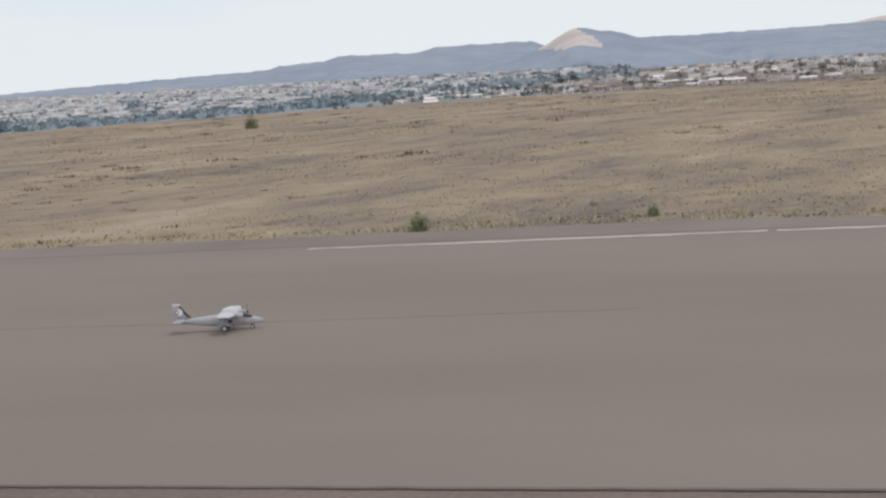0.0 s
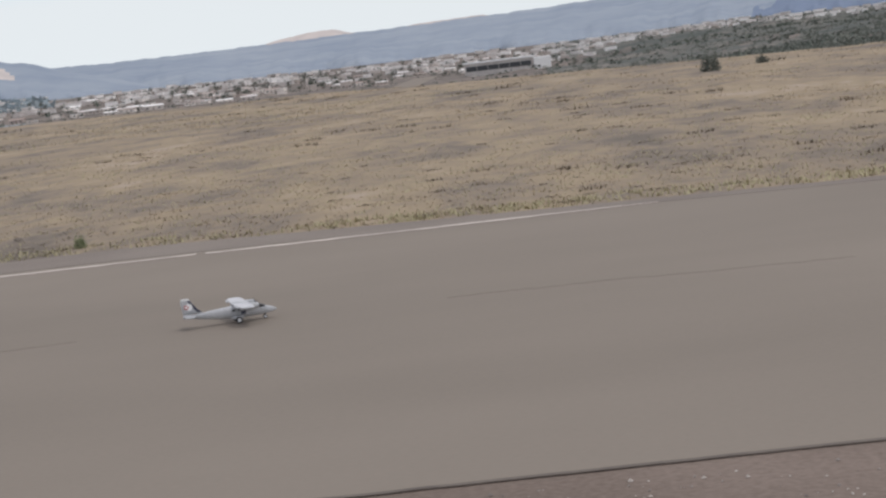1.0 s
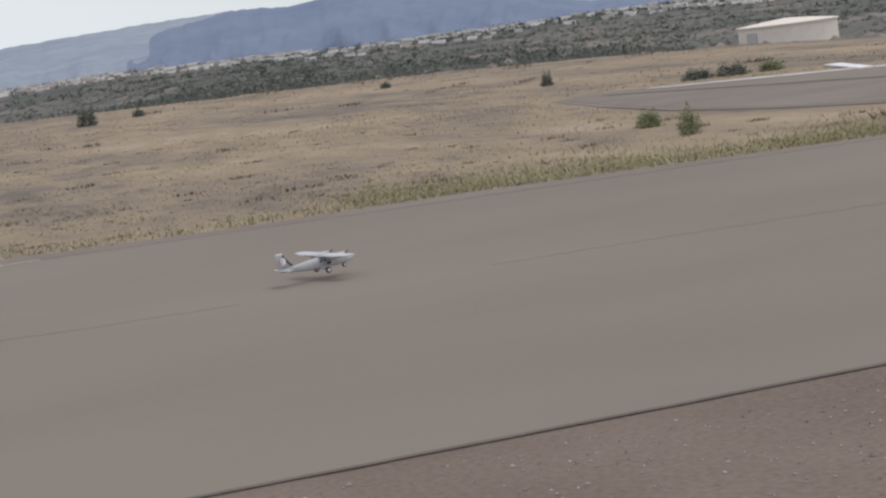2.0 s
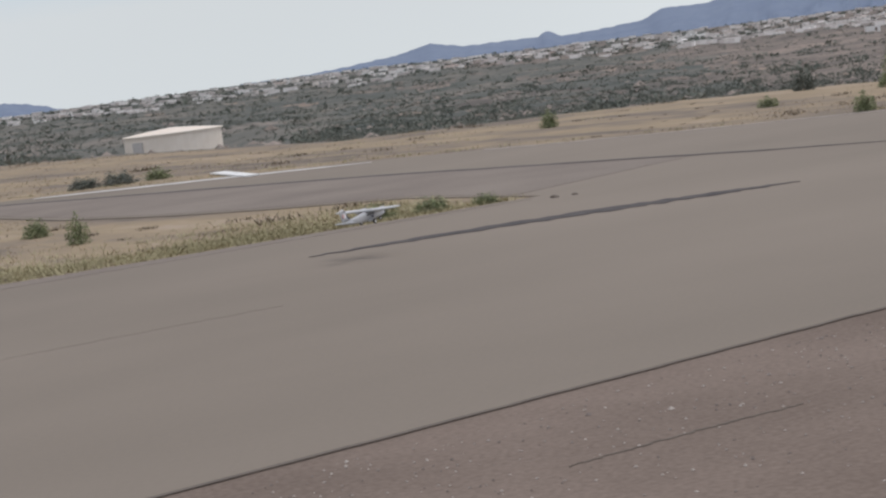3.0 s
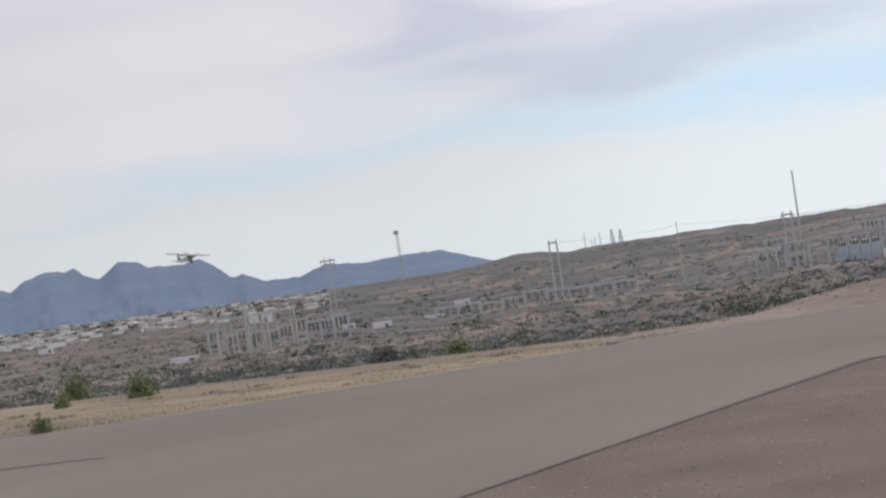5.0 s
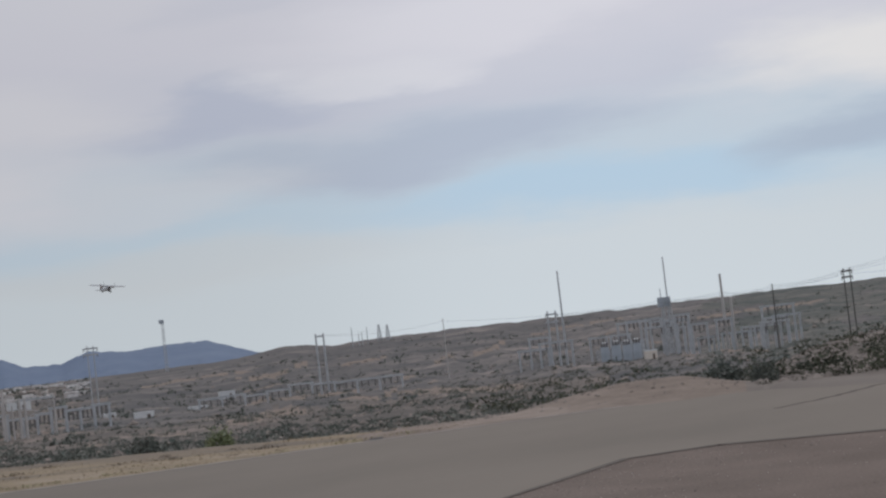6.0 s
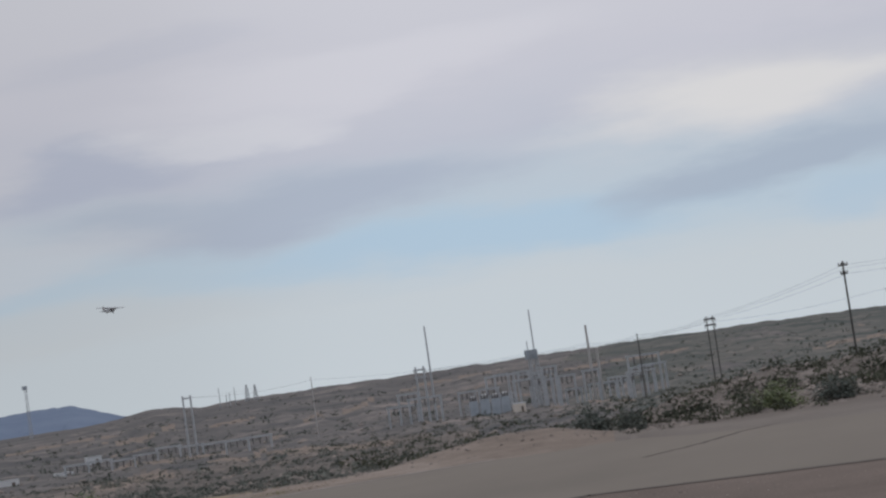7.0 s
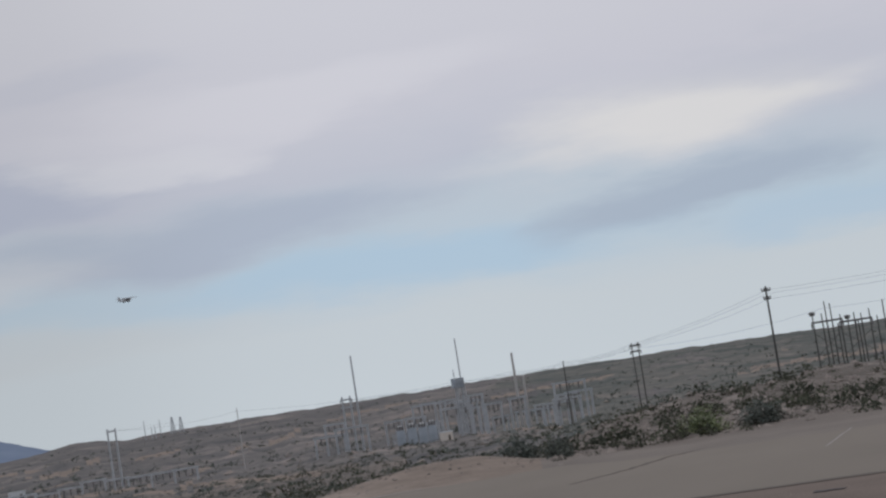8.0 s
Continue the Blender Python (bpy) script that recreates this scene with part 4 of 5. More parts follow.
def plant_bushes():
    kinds = [make_bush(1, 0.85, 51, M["bush"], "round green bush"), make_bush(1, 0.7, 52, M["scrub"], "dark grey-green desert bush"), make_bush(1, 1.05, 53, M["bush"], "upright green bush")]
    for (x, y, w, h, k, label) in (
            (-7.3, 20.5, 0.25, 0.85, 0, "small round green bush at the runway edge"), (-4.7, 21.2, 0.16, 1.0, 2, "small upright bush at the runway edge"), (-38.4, 84.6, 0.75, 0.85, 0, "green bush far out in the dry field"),
            (10.1, 21.9, 0.30, 1.3, 2, "upright green bush in the grass strip"), (10.6, 24.3, 0.42, 0.6, 0, "low green bush in the grass strip"), (16.5, 43.7, 0.35, 1.0, 1, "dark bush in the dry field"), (16.9, 36.0, 0.75, 0.3, 1, "low dark bush beside the taxiway"), (17.5, 35.6, 0.8, 0.32, 1, "low dark bush beside the taxiway"), (18.2, 35.2, 0.6, 0.4, 0, "low green bush beside the taxiway"),
            (25.3, 31.0, 0.38, 1.0, 0, "round green bush behind the taxiway"), (24.0, 21.2, 0.38, 0.85, 0, "bright green bush at the apron edge"), (33.4, 28.3, 0.85, 0.8, 0, "broad green bush behind the apron"), (31.4, 24.9, 0.72, 0.75, 0, "broad green bush behind the apron"),
            (31.6, 29.6, 0.55, 0.9, 1, "dark desert bush behind the apron"), (26.8, 26.1, 0.42, 0.5, 0, "low green bush behind the apron"), (30.4, 26.2, 0.42, 0.6, 0, "low green bush behind the apron"), (36.5, 22.0, 0.8, 0.6, 1, "dark desert bush behind the apron"), (39, 21.5, 0.9, 0.55, 0, "green bush behind the apron"),
            (12.6, 17.75, 0.5, 0.34, 0, "yellow-green weed clump beside the taxiway"), (12.0, 18.0, 0.5, 0.34, 0, "yellow-green weed clump beside the taxiway"), (13.2, 17.5, 0.36, 0.34, 0, "yellow-green weed clump beside the taxiway"),
            (37.6, 8.3, 0.62, 0.75, 1, "dark bush at the end of the dirt mound"), (37.6, 5.3, 1.0, 0.5, 0, "bright green bush on the rocky bank"), (38.0, 4.2, 1.0, 0.45, 1, "dark bush on the rocky bank"), (49.0, 11.9, 1.3, 0.7, 1, "dark bush behind the dirt mound"),
            (8.0, 66.2, 0.75, 0.85, 1, "lone dark tree-like bush in the dry field"), (10.2, 69, 0.5, 0.6, 1, "small dark bush in the dry field"), (17.6, 62, 0.4, 0.6, 1, "small dark bush in the dry field")):
        ob = copy_thing(kinds[k], pose(x, y, float(ground_z(x, y)), 0, 0, (x * 77 + y * 31) % 360))
        ob.scale = (w, w, w * h / (0.85, 0.7, 1.05)[k])
        ob["label"] = label
    for ob in kinds:
        for c in (*ob.children_recursive, ob):
            bpy.data.objects.remove(c)


plant_bushes()


# ---- the town ----
def make_house(w, d, h, pitched, label):
    ob = thing("house", label, "house", group="houses of the town")
    bm = bmesh.new()
    cuboid(bm, -w / 2, w / 2, -d / 2, d / 2, -3.0, h)
    part("wall", bm, M["wall"], ob)
    bm = bmesh.new()
    if pitched:
        o = 0.5
        vs = [bm.verts.new(c) for c in ((-w / 2 - o, -d / 2 - o, h), (w / 2 + o, -d / 2 - o, h), (w / 2 + o, d / 2 + o, h), (-w / 2 - o, d / 2 + o, h), (-w / 2 - o, 0, h + pitched), (w / 2 + o, 0, h + pitched))]
        for q in ((0, 1, 5, 4), (2, 3, 4, 5), (0, 4, 3), (1, 2, 5), (3, 2, 1, 0)):
            bm.faces.new([vs[i] for i in q])
    else:
        cuboid(bm, -w / 2 - 0.2, w / 2 + 0.2, -d / 2 - 0.2, d / 2 + 0.2, h, h + 0.45)
    part("roof", bm, M["roof"], ob)
    for k, fx in enumerate((-0.3, 0.28)):
        bm = bmesh.new()
        cuboid(bm, fx * w - 0.9, fx * w + 0.9, -d / 2 - 0.05, -d / 2 + 0.1, 0.9, 2.2)
        part("window", bm, M["glass_dark"], ob)
    bm = bmesh.new()
    cuboid(bm, -0.5, 0.5, -d / 2 - 0.06, -d / 2 + 0.1, 0, 2.1)
    part("door", bm, M["door"], ob)
    return ob


def make_tree(h, seed):
    ob = thing("tree", "dark green town tree with an uneven crown", "tree", group="trees of the town")
    rnd, rng = random.Random(seed), np.random.default_rng(seed)
    bm = bmesh.new()
    rod(bm, (0, 0, -1), (0.1 * h * rnd.uniform(-1, 1) * 0.3, 0, h * 0.5), h * 0.035, h * 0.02, 6)
    for k in range(4):
        a = k * 1.6 + seed
        rod(bm, (0, 0, h * 0.35), (h * 0.22 * math.cos(a), h * 0.22 * math.sin(a), h * 0.7), h * 0.018, h * 0.007, 5)
    part("trunk", bm, M["trunk"], ob)
    v, f = clumps(np.array([(0, 0, h * 0.34), (h * 0.15, 0.1 * h, h * 0.45), (-h * 0.17, 0, h * 0.4)]), np.array([0.62, 0.45, 0.42]) * h, np.array([0.62, 0.42, 0.36]) * h, 60, rng, 0.14)
    me = bpy.data.meshes.new("crown")
    me.from_pydata(v.tolist(), [], f.tolist())
    me.materials.append(M["tree"])
    c = new("crown", me)
    c.parent = ob
    return ob


def make_town():
    rnd = random.Random(7)
    homes = [make_house(11, 8, 3.0, 0, "flat-roofed pale stucco house in the town"), make_house(14, 9, 3.2, 1.6, "low pitched-roof tan house in the town"), make_house(9, 8, 5.6, 0, "two-storey pale house in the town"), make_house(18, 9, 3.4, 1.3, "long low light-roofed house in the town")]
    trees = [make_tree(6.5, 61), make_tree(8.0, 62), make_tree(5.0, 63)]

    def place(kind, az, r, s=1.0):
        if -2.5 < az < 3 and r < 880:
            r += 240
        x, y, z = polar(az, r)
        ob = copy_thing(kind, pose(x, y, z, 0, 0, -az + rnd.choice((0, 0, 90)) + rnd.uniform(-25, 25)))
        ob.scale = (s, s, s)

    for az0, az1, r0, r1, n in ((-20, -8, 700, 1250, 100), (-9, 3, 650, 1250, 105), (2, 12, 1150, 1500, 15), (30, 44, 1050, 1400, 30), (44, 56.5, 1000, 1400, 45)):
        for k in range(n):
            place(rnd.choice(homes), rnd.uniform(az0, az1), rnd.uniform(r0, r1), rnd.uniform(0.26, 0.46))
    for az0, az1, r0, r1, n in ((-22, 3, 680, 1400, 280), (2, 13, 900, 1500, 15)):
        for k in range(n):
            place(rnd.choice(trees), rnd.uniform(az0, az1), rnd.uniform(r0, r1), rnd.uniform(0.35, 0.72))
    for ob in homes + trees:
        for c in (*ob.children_recursive, ob):
            bpy.data.objects.remove(c)


make_town()


def far_roofs(n, az0, az1, r0, r1, seed, w0, w1, mat, label):
    """The part of the town too far off to tell house from house: plain blocks with a roof slab."""
    p, az, r, rng = ground_pts(n, az0, az1, r0, r1, seed, lambda a, q, g: wobble(a * 1.1, q * 0.012, seed) + g.normal(0, 0.4, len(a)) > -0.2, log=False)
    verts, faces = [], []
    for (x, y, z), a, w in zip(p, az, rng.uniform(w0, w1, len(p))):
        t = radians(-a + rng.uniform(-20, 20))
        c, s, h, d = math.cos(t), math.sin(t), w * rng.uniform(0.22, 0.34), w * 0.7
        for sc, z0, z1 in ((0.5, z - 2, z + h), (0.53, z + h, z + h * 1.15)):
            b = len(verts)
            for dx in (-w * sc, w * sc):
                for dy in (-d * sc, d * sc):
                    for zz in (z0, z1):
                        verts.append((x + dx * c - dy * s, y + dx * s + dy * c, zz))
            faces += [tuple(b + i for i in q) for q in ((0, 1, 3, 2), (4, 6, 7, 5), (0, 4, 5, 1), (2, 3, 7, 6), (1, 5, 7, 3))]
    soup("far_houses", verts, faces, mat, label, "houses")


# far houses share the wall colour whitened for sunlight
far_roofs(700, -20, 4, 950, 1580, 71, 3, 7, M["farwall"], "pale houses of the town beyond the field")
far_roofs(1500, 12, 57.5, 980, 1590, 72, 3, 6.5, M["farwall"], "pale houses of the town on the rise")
far_roofs(5200, -38, -13, 1500, 3390, 73, 5, 13, M["farwall"], "pale houses far down the valley, whitened as if sunlit")
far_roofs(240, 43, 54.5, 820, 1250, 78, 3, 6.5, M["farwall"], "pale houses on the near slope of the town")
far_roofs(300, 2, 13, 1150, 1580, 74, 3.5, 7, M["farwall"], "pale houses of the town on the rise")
p, az, r, rng = ground_pts(1900, 12, 57.5, 1000, 1590, 76)
grow("far_trees", clumps(p, rng.uniform(3, 7, len(p)), rng.uniform(0.8, 2.0, len(p)), 9, rng, 0.3), M["tree"], "dark trees between the houses on the rise", "trees")
p, az, r, rng = ground_pts(420, -20, 13, 720, 1560, 77)
grow("far_trees", clumps(p, rng.uniform(2.5, 6, len(p)), rng.uniform(1.2, 2.6, len(p)), 14, rng, 0.26), M["tree"], "dark trees among the houses beyond the field", "trees")
# valley trees, haze painted into their leaf colour
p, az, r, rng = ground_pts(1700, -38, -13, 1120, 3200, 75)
grow("far_trees", clumps(p, rng.uniform(7, 18, len(p)), rng.uniform(1.5, 3.2, len(p)), 9, rng, 0.4), M["hazetree"], "far trees between houses, tinted haze blue-grey", "trees")


# ---- buildings below the field ----
def ring(r, z, n=40):
    return [(r * math.cos(k * math.tau / n), r * math.sin(k * math.tau / n), z) for k in range(n)]


def make_tank():
    r = 150.0
    x, y = r * math.sin(radians(27.95)), r * math.cos(radians(27.95))
    z = -4.0
    ob = thing("water_tank", "cream round water tank with a shallow conical roof", "tank", pose(x, y, z, 0, 0, -28))
    top = 1.7 + r * math.tan(radians(-1.16)) - z
    bm = bmesh.new()
    loft(bm, [ring(3.82, -0.6), ring(3.82, top)])
    part("wall", bm, M["tank"], ob, smooth=False)
    bm = bmesh.new()
    loft(bm, [ring(3.95, top + 0.003), ring(3.95, top + 0.10), ring(2.0, top + 0.32), ring(0.2, top + 0.46)])
    part("roof", bm, M["tank"], ob, "cream conical roof")
    bm = bmesh.new()
    cuboid(bm, -0.55, 0.55, -0.03, 0.03, -0.3, 1.0)
    hatch = part("hatch", bm, M["concrete"], ob, "grey scrawled panel")
    hatch.matrix_local = pose(-2.75, -2.66, top - 1.35, 0, 0, -46)


make_tank()


def box_part(name, dims, at, mat, parent, label=""):
    bm = bmesh.new()
    w, d, h = dims
    cuboid(bm, -w / 2, w / 2, -d / 2, d / 2, 0, h)
    bmesh.ops.bevel(bm, geom=list(bm.edges), offset=min(dims) * 0.03, segments=1, affect="EDGES")
    p = part(name, bm, mat, parent, label)
    p.location = at
    return p


def make_long_building():
    r, az, k0 = 800.0, 0.85, 800 / 560
    x, y, z = polar(az, r)
    top = 1.7 + r * math.tan(radians(-0.45))
    z0 = 1.7 + r * math.tan(radians(-0.68))
    ob = thing("warehouse", "long low dark warehouse with a white end block", "building", pose(x, y, z0, 0, 0, -az))
    h = top - z0
    box_part("wall", (20 * k0, 12, h + 2.5), (-2.4 * k0, 0, -2.5), M["concrete"], ob)
    box_part("roof", (21 * k0, 13, 0.7), (-2.4 * k0, 0, h), M["board"], ob, "white flat roof")
    for k in range(6):
        box_part("bay", (3.05 * k0, 0.3, h * 0.62), ((-10.4 + 3.2 * k) * k0, -6.05, 0.1), M["glass_dark"], ob, "dark loading bay")
    box_part("end_block", (5 * k0, 13, h + 2.4), (10.4 * k0, -0.6, -2.5), M["board"], ob, "white end block")


make_long_building()


def make_shed(az, r, w, h, label, mat="board"):
    x, y, z = polar(az, r)
    ob = thing("shed", label, "shed", pose(x, y, z, 0, 0, -az + 12))
    box_part("wall", (w, w * 0.5, h + 1), (0, 0, -1), M[mat], ob)
    box_part("roof", (w * 1.04, w * 0.54, h * 0.12), (0, 0, h), M["board"], ob)
    box_part("door", (w * 0.16, 0.1, h * 0.7), (w * 0.2, -w * 0.25 - 0.03, 0), M["door"], ob)


for az, r, w, h in ((53.0, 250, 3.6, 0.55), (59.0, 330, 3.2, 1.1), (58.0, 360, 2.2, 0.9), (60.6, 380, 3.6, 0.7), (49.0, 700, 5, 1.6), (48.0, 900, 5, 1.8), (55.4, 700, 8, 2.6), (61.5, 500, 4, 1.8)):
    make_shed(az, r, w, h, "pale low shed on the desert slope")
strip("road", [polar(-3.7, 255)[:2], polar(-2.9, 330)[:2], polar(-2.2, 430)[:2], polar(-1.6, 540)[:2]], [7, 7, 7, 7], 0.0, M["asphalt"], "grey road climbing toward the town", "road", 0.0, 12).location.z = float(ground_z(*polar(-2.6, 380)[:2])) + 0.6


# ---- poles and the switchyard ----
def height_to(az, r, el):
    """Height above the ground there that reaches the elevation angle el."""
    return 1.7 + r * math.tan(radians(el)) - polar(az, r)[2]


def make_pole(az, r, el, w, mat, label, arms=(), name="power_pole"):
    h = height_to(az, r, el)
    ob = thing(name, label, "pole", pose(*polar(az, r), 0, 0, -az), group="utility poles")
    bm = bmesh.new()
    rod(bm, (0, 0, -1.5), (0, 0, h), w / 2, w / 2 * 0.62, 10)
    part("shaft", bm, mat, ob)
    for drop, half in arms:
        bm = bmesh.new()
        cuboid(bm, -half, half, -0.09 * w / 0.35, 0.09 * w / 0.35, h - drop - 0.12, h - drop + 0.12)
        arm = part("crossarm", bm, mat, ob)
        for k in (-0.92, -0.35, 0.35, 0.92):
            bm = bmesh.new()
            loft(bm, [ring(a, b, 8) for a, b in ((0.05, 0), (0.13, 0.06), (0.08, 0.14), (0.13, 0.2), (0.05, 0.34))])
            ins = part("insulator", bm, M["ceramic"], arm)
            ins.location = (k * half, 0, h - drop + 0.12)
    return ob


def make_hframe(az0, az1, r, el, w, mat, label, beams=(0.8,), over=0.9):
    az = (az0 + az1) / 2
    h = height_to(az, r, el)
    half = r * radians(az1 - az0) / 2
    ob = thing("h_frame_pole", label, "pole", pose(*polar(az, r), 0, 0, -az), group="utility poles")
    for s in (-1, 1):
        bm = bmesh.new()
        rod(bm, (s * half, 0, -1.5), (s * half, 0, h), w / 2, w / 2 * 0.7, 10)
        part("shaft", bm, mat, ob)
    for drop in beams:
        bm = bmesh.new()
        cuboid(bm, -half - over, half + over, -0.12, 0.12, h - drop - 0.14, h - drop + 0.14)
        arm = part("crossarm", bm, mat, ob)
        for k in (-1, 0, 1) if half > 0.8 else (-1, 1):
            bm = bmesh.new()
            loft(bm, [ring(a, b, 8) for a, b in ((0.05, 0), (0.10, -0.2), (0.04, -0.4))] if half < 0.8 else [ring(a, b, 8) for a, b in ((0.05, 0), (0.14, -0.15), (0.09, -0.3), (0.14, -0.45), (0.09, -0.6), (0.14, -0.75), (0.04, -0.95))])
            ins = part("insulator", bm, M["ceramic"], arm)
            ins.location = (k * (half + over * 0.85), 0, h - drop - 0.14)
    if half < 0.8:
        return ob
    bm = bmesh.new()
    rod(bm, (-half, 0, h * 0.45), (half, 0, h * 0.8), w * 0.16, w * 0.16, 6)
    rod(bm, (half, 0.06, h * 0.45), (-half, 0.06, h * 0.8), w * 0.16, w * 0.16, 6)
    part("brace", bm, mat, ob)
    return ob


def make_lattice(az, r, el, base, top, label, head=False):
    """A four-legged lattice mast."""
    h = height_to(az, r, el)
    ob = thing("lattice_mast", label, "mast", pose(*polar(az, r), 0, 0, -az + 20), group="lattice masts")
    corners = ((-1, -1), (1, -1), (1, 1), (-1, 1))
    t = base * 0.055
    for sx, sy in corners:
        bm = bmesh.new()
        rod(bm, (sx * base / 2, sy * base / 2, -1), (sx * top / 2, sy * top / 2, h), t, t * 0.7, 6)
        part("leg", bm, M["steel"], ob)
    bm = bmesh.new()
    steps = 7
    for k in range(steps):
        for (ax, ay), (bx, by) in zip(corners, corners[1:] + corners[:1]):
            f, g = k / steps, (k + 1) / steps
            w0, w1 = (base + (top - base) * f) / 2, (base + (top - base) * g) / 2
            rod(bm, (ax * w0, ay * w0, h * f), (bx * w1, by * w1, h * g), t * 0.5, t * 0.5, 4)
            rod(bm, (bx * w0, by * w0, h * f), (ax * w1, ay * w1, h * g), t * 0.5, t * 0.5, 4)
    part("bracing", bm, M["steel"], ob)
    if head:
        # grey-blue enamel; on the far tower the colour stands in for haze
        bm = bmesh.new()
        cuboid(bm, -head * 0.75, head * 0.35, -head * 0.25, head * 0.25, h - head * 0.9, h)
        part("antenna_panel", bm, M["bluegrey"], ob, "grey antenna panels")
    return ob


W, S, C = M["wood"], M["steel"], M["concrete"]
make_pole(71.8, 350, 1.51, 0.42, S, "tall slim steel lightning mast in the switchyard", name="lightning_mast")
make_pole(76.62, 350, 0.85, 0.62, C, "tall thick pale concrete pole in the switchyard")
make_pole(76.86, 350, 0.11, 0.55, C, "short thick pale concrete pole in the switchyard")
make_pole(78.12, 330, 0.37, 0.30, W, "dark wooden power pole")
make_hframe(80.23, 80.42, 320, 0.58, 0.26, W, "dark wooden two-legged pole with crossarms", (0.5, 1.5), 0.4)
make_hframe(64.33, 64.56, 350, 0.46, 0.42, S, "pale steel two-legged transmission pole", (0.5,), 0.1)
make_hframe(57.54, 57.72, 350, 0.88, 0.24, S, "grey steel two-legged transmission pole", (0.5, 1.6), 0.8)
make_hframe(71.36, 71.6, 345, 0.33, 0.40, S, "grey steel two-legged switchyard pole", (0.6, 2.0), 0.4)
make_pole(68.2, 380, 0.49, 0.24, C, "pale slim power pole on the slope")
make_pole(84.44, 300, 1.62, 0.42, W, "tall dark wooden power pole with transformer cans", ((0.7, 0.7), (2.0, 0.55)))
for az, el in ((65.42, 0.55), (65.62, 0.33), (65.88, 0.5), (65.72, 0.36)):
    make_pole(az, 1500, el, 0.75, S, "slim steel post on the hill crest", name="steel_post")
make_lattice(66.25, 1500, 0.53, 3.4, 0.9, "slim lattice mast on the hill crest")
make_lattice(66.5, 1500, 0.5, 3.4, 0.9, "slim lattice mast on the hill crest")
make_lattice(59.82, 1450, 1.41, 1.9, 1.4, "far lattice antenna tower on the ridge", head=3.2)
make_lattice(74.93, 350, 0.35, 1.7, 1.3, "lattice tower carrying equipment boxes", head=1.9)
make_pole(74.99, 350.4, 1.55, 0.34, S, "slim steel lightning mast behind the lattice tower", name="lightning_mast")
make_pole(74.80, 350, 0.62, 0.26, S, "short slim steel mast beside the lattice tower", name="lightning_mast")
for az, el, w in ((54.06, -0.18, 0.62), (54.5, -0.5, 0.3), (54.95, -0.12, 0.62), (55.42, -0.46, 0.45), (55.58, -0.46, 0.45), (56.42, -0.42, 0.36), (54.3, -0.6, 0.3), (55.2, -0.62, 0.3)):
    make_pole(az, 250, el, w, C, "thick pale concrete switchyard post", name="concrete_post")
for az0, az1 in ((54.06, 54.95), (55.42, 56.42)):
    make_hframe(az0, az1, 252, -0.42, 0.22, S, "grey steel switchyard gantry", (0.3,), 0.2)
for k, (az, el) in enumerate(((85.65, 0.64), (85.92, 0.56), (86.05, 0.9), (86.2, 0.82), (86.45, 0.45), (86.65, 0.4), (86.85, 0.45), (87.05, 0.4), (87.3, 0.5), (87.72, 0.69), (88.1, 0.6), (86.35, 0.2), (86.95, 0.2), (87.5, 0.25))):
    make_pole(az, 285 + (k % 3) * 6, el, 0.27, W, "dark switchyard pole close among others", ((0.5, 0.4),) if k % 5 == 0 else ())
for az0, az1, el in ((85.65, 86.45, 0.35), (86.45, 87.3, 0.25)):
    make_hframe(az0, az1, 295, el, 0.28, W, "dark switchyard gantry of poles and beam", (0.2,), 0.3)
make_shed(85.2, 292, 1.7, 2.0, "pale switchyard cabinet building", "bluegrey")


def make_gantry(az, r, w, h, label):
    """A switchyard portal: two box columns and a beam, with hanging insulators."""
    ob = thing("gantry", label, "gantry", pose(*polar(az, r), 0, 0, -az + 8), group="switchyard gantries")
    for s in (-1, 1):
        bm = bmesh.new()
        cuboid(bm, s * w / 2 - 0.16, s * w / 2 + 0.16, -0.16, 0.16, -1, h)
        part("column", bm, S, ob)
    bm = bmesh.new()
    cuboid(bm, -w / 2 - 0.3, w / 2 + 0.3, -0.2, 0.2, h + 0.003, h + 0.32)
    part("beam", bm, S, ob)
    for k in (-0.3, 0, 0.3):
        bm = bmesh.new()
        loft(bm, [ring(a, b, 8) for a, b in ((0.06, 0), (0.16, -0.2), (0.1, -0.4), (0.16, -0.6), (0.1, -0.8), (0.16, -1.0), (0.05, -1.2))])
        part("insulator", bm, M["ceramic"], ob).location = (k * w, 0, h)


rnd = random.Random(17)
for k in range(26):
    az = 70.6 + 8.2 * rnd.random()
    make_gantry(az, rnd.uniform(335, 380), rnd.uniform(2.5, 6.5), rnd.uniform(2.6, 5.4) if k % 4 else rnd.uniform(5.5, 7.5), "grey steel switchyard gantry with insulators")
for k in range(9):
    make_gantry(61.0 + 0.68 * k, 350, 4.2, 1.7 + 0.05 * k, "low grey steel busbar gantry on the slope")
for k in range(10):
    make_gantry(54.0 + 0.42 * k, 256 + (k % 3) * 9, 2.0, rnd.uniform(1.8, 3.8), "grey steel switchyard gantry with insulators")


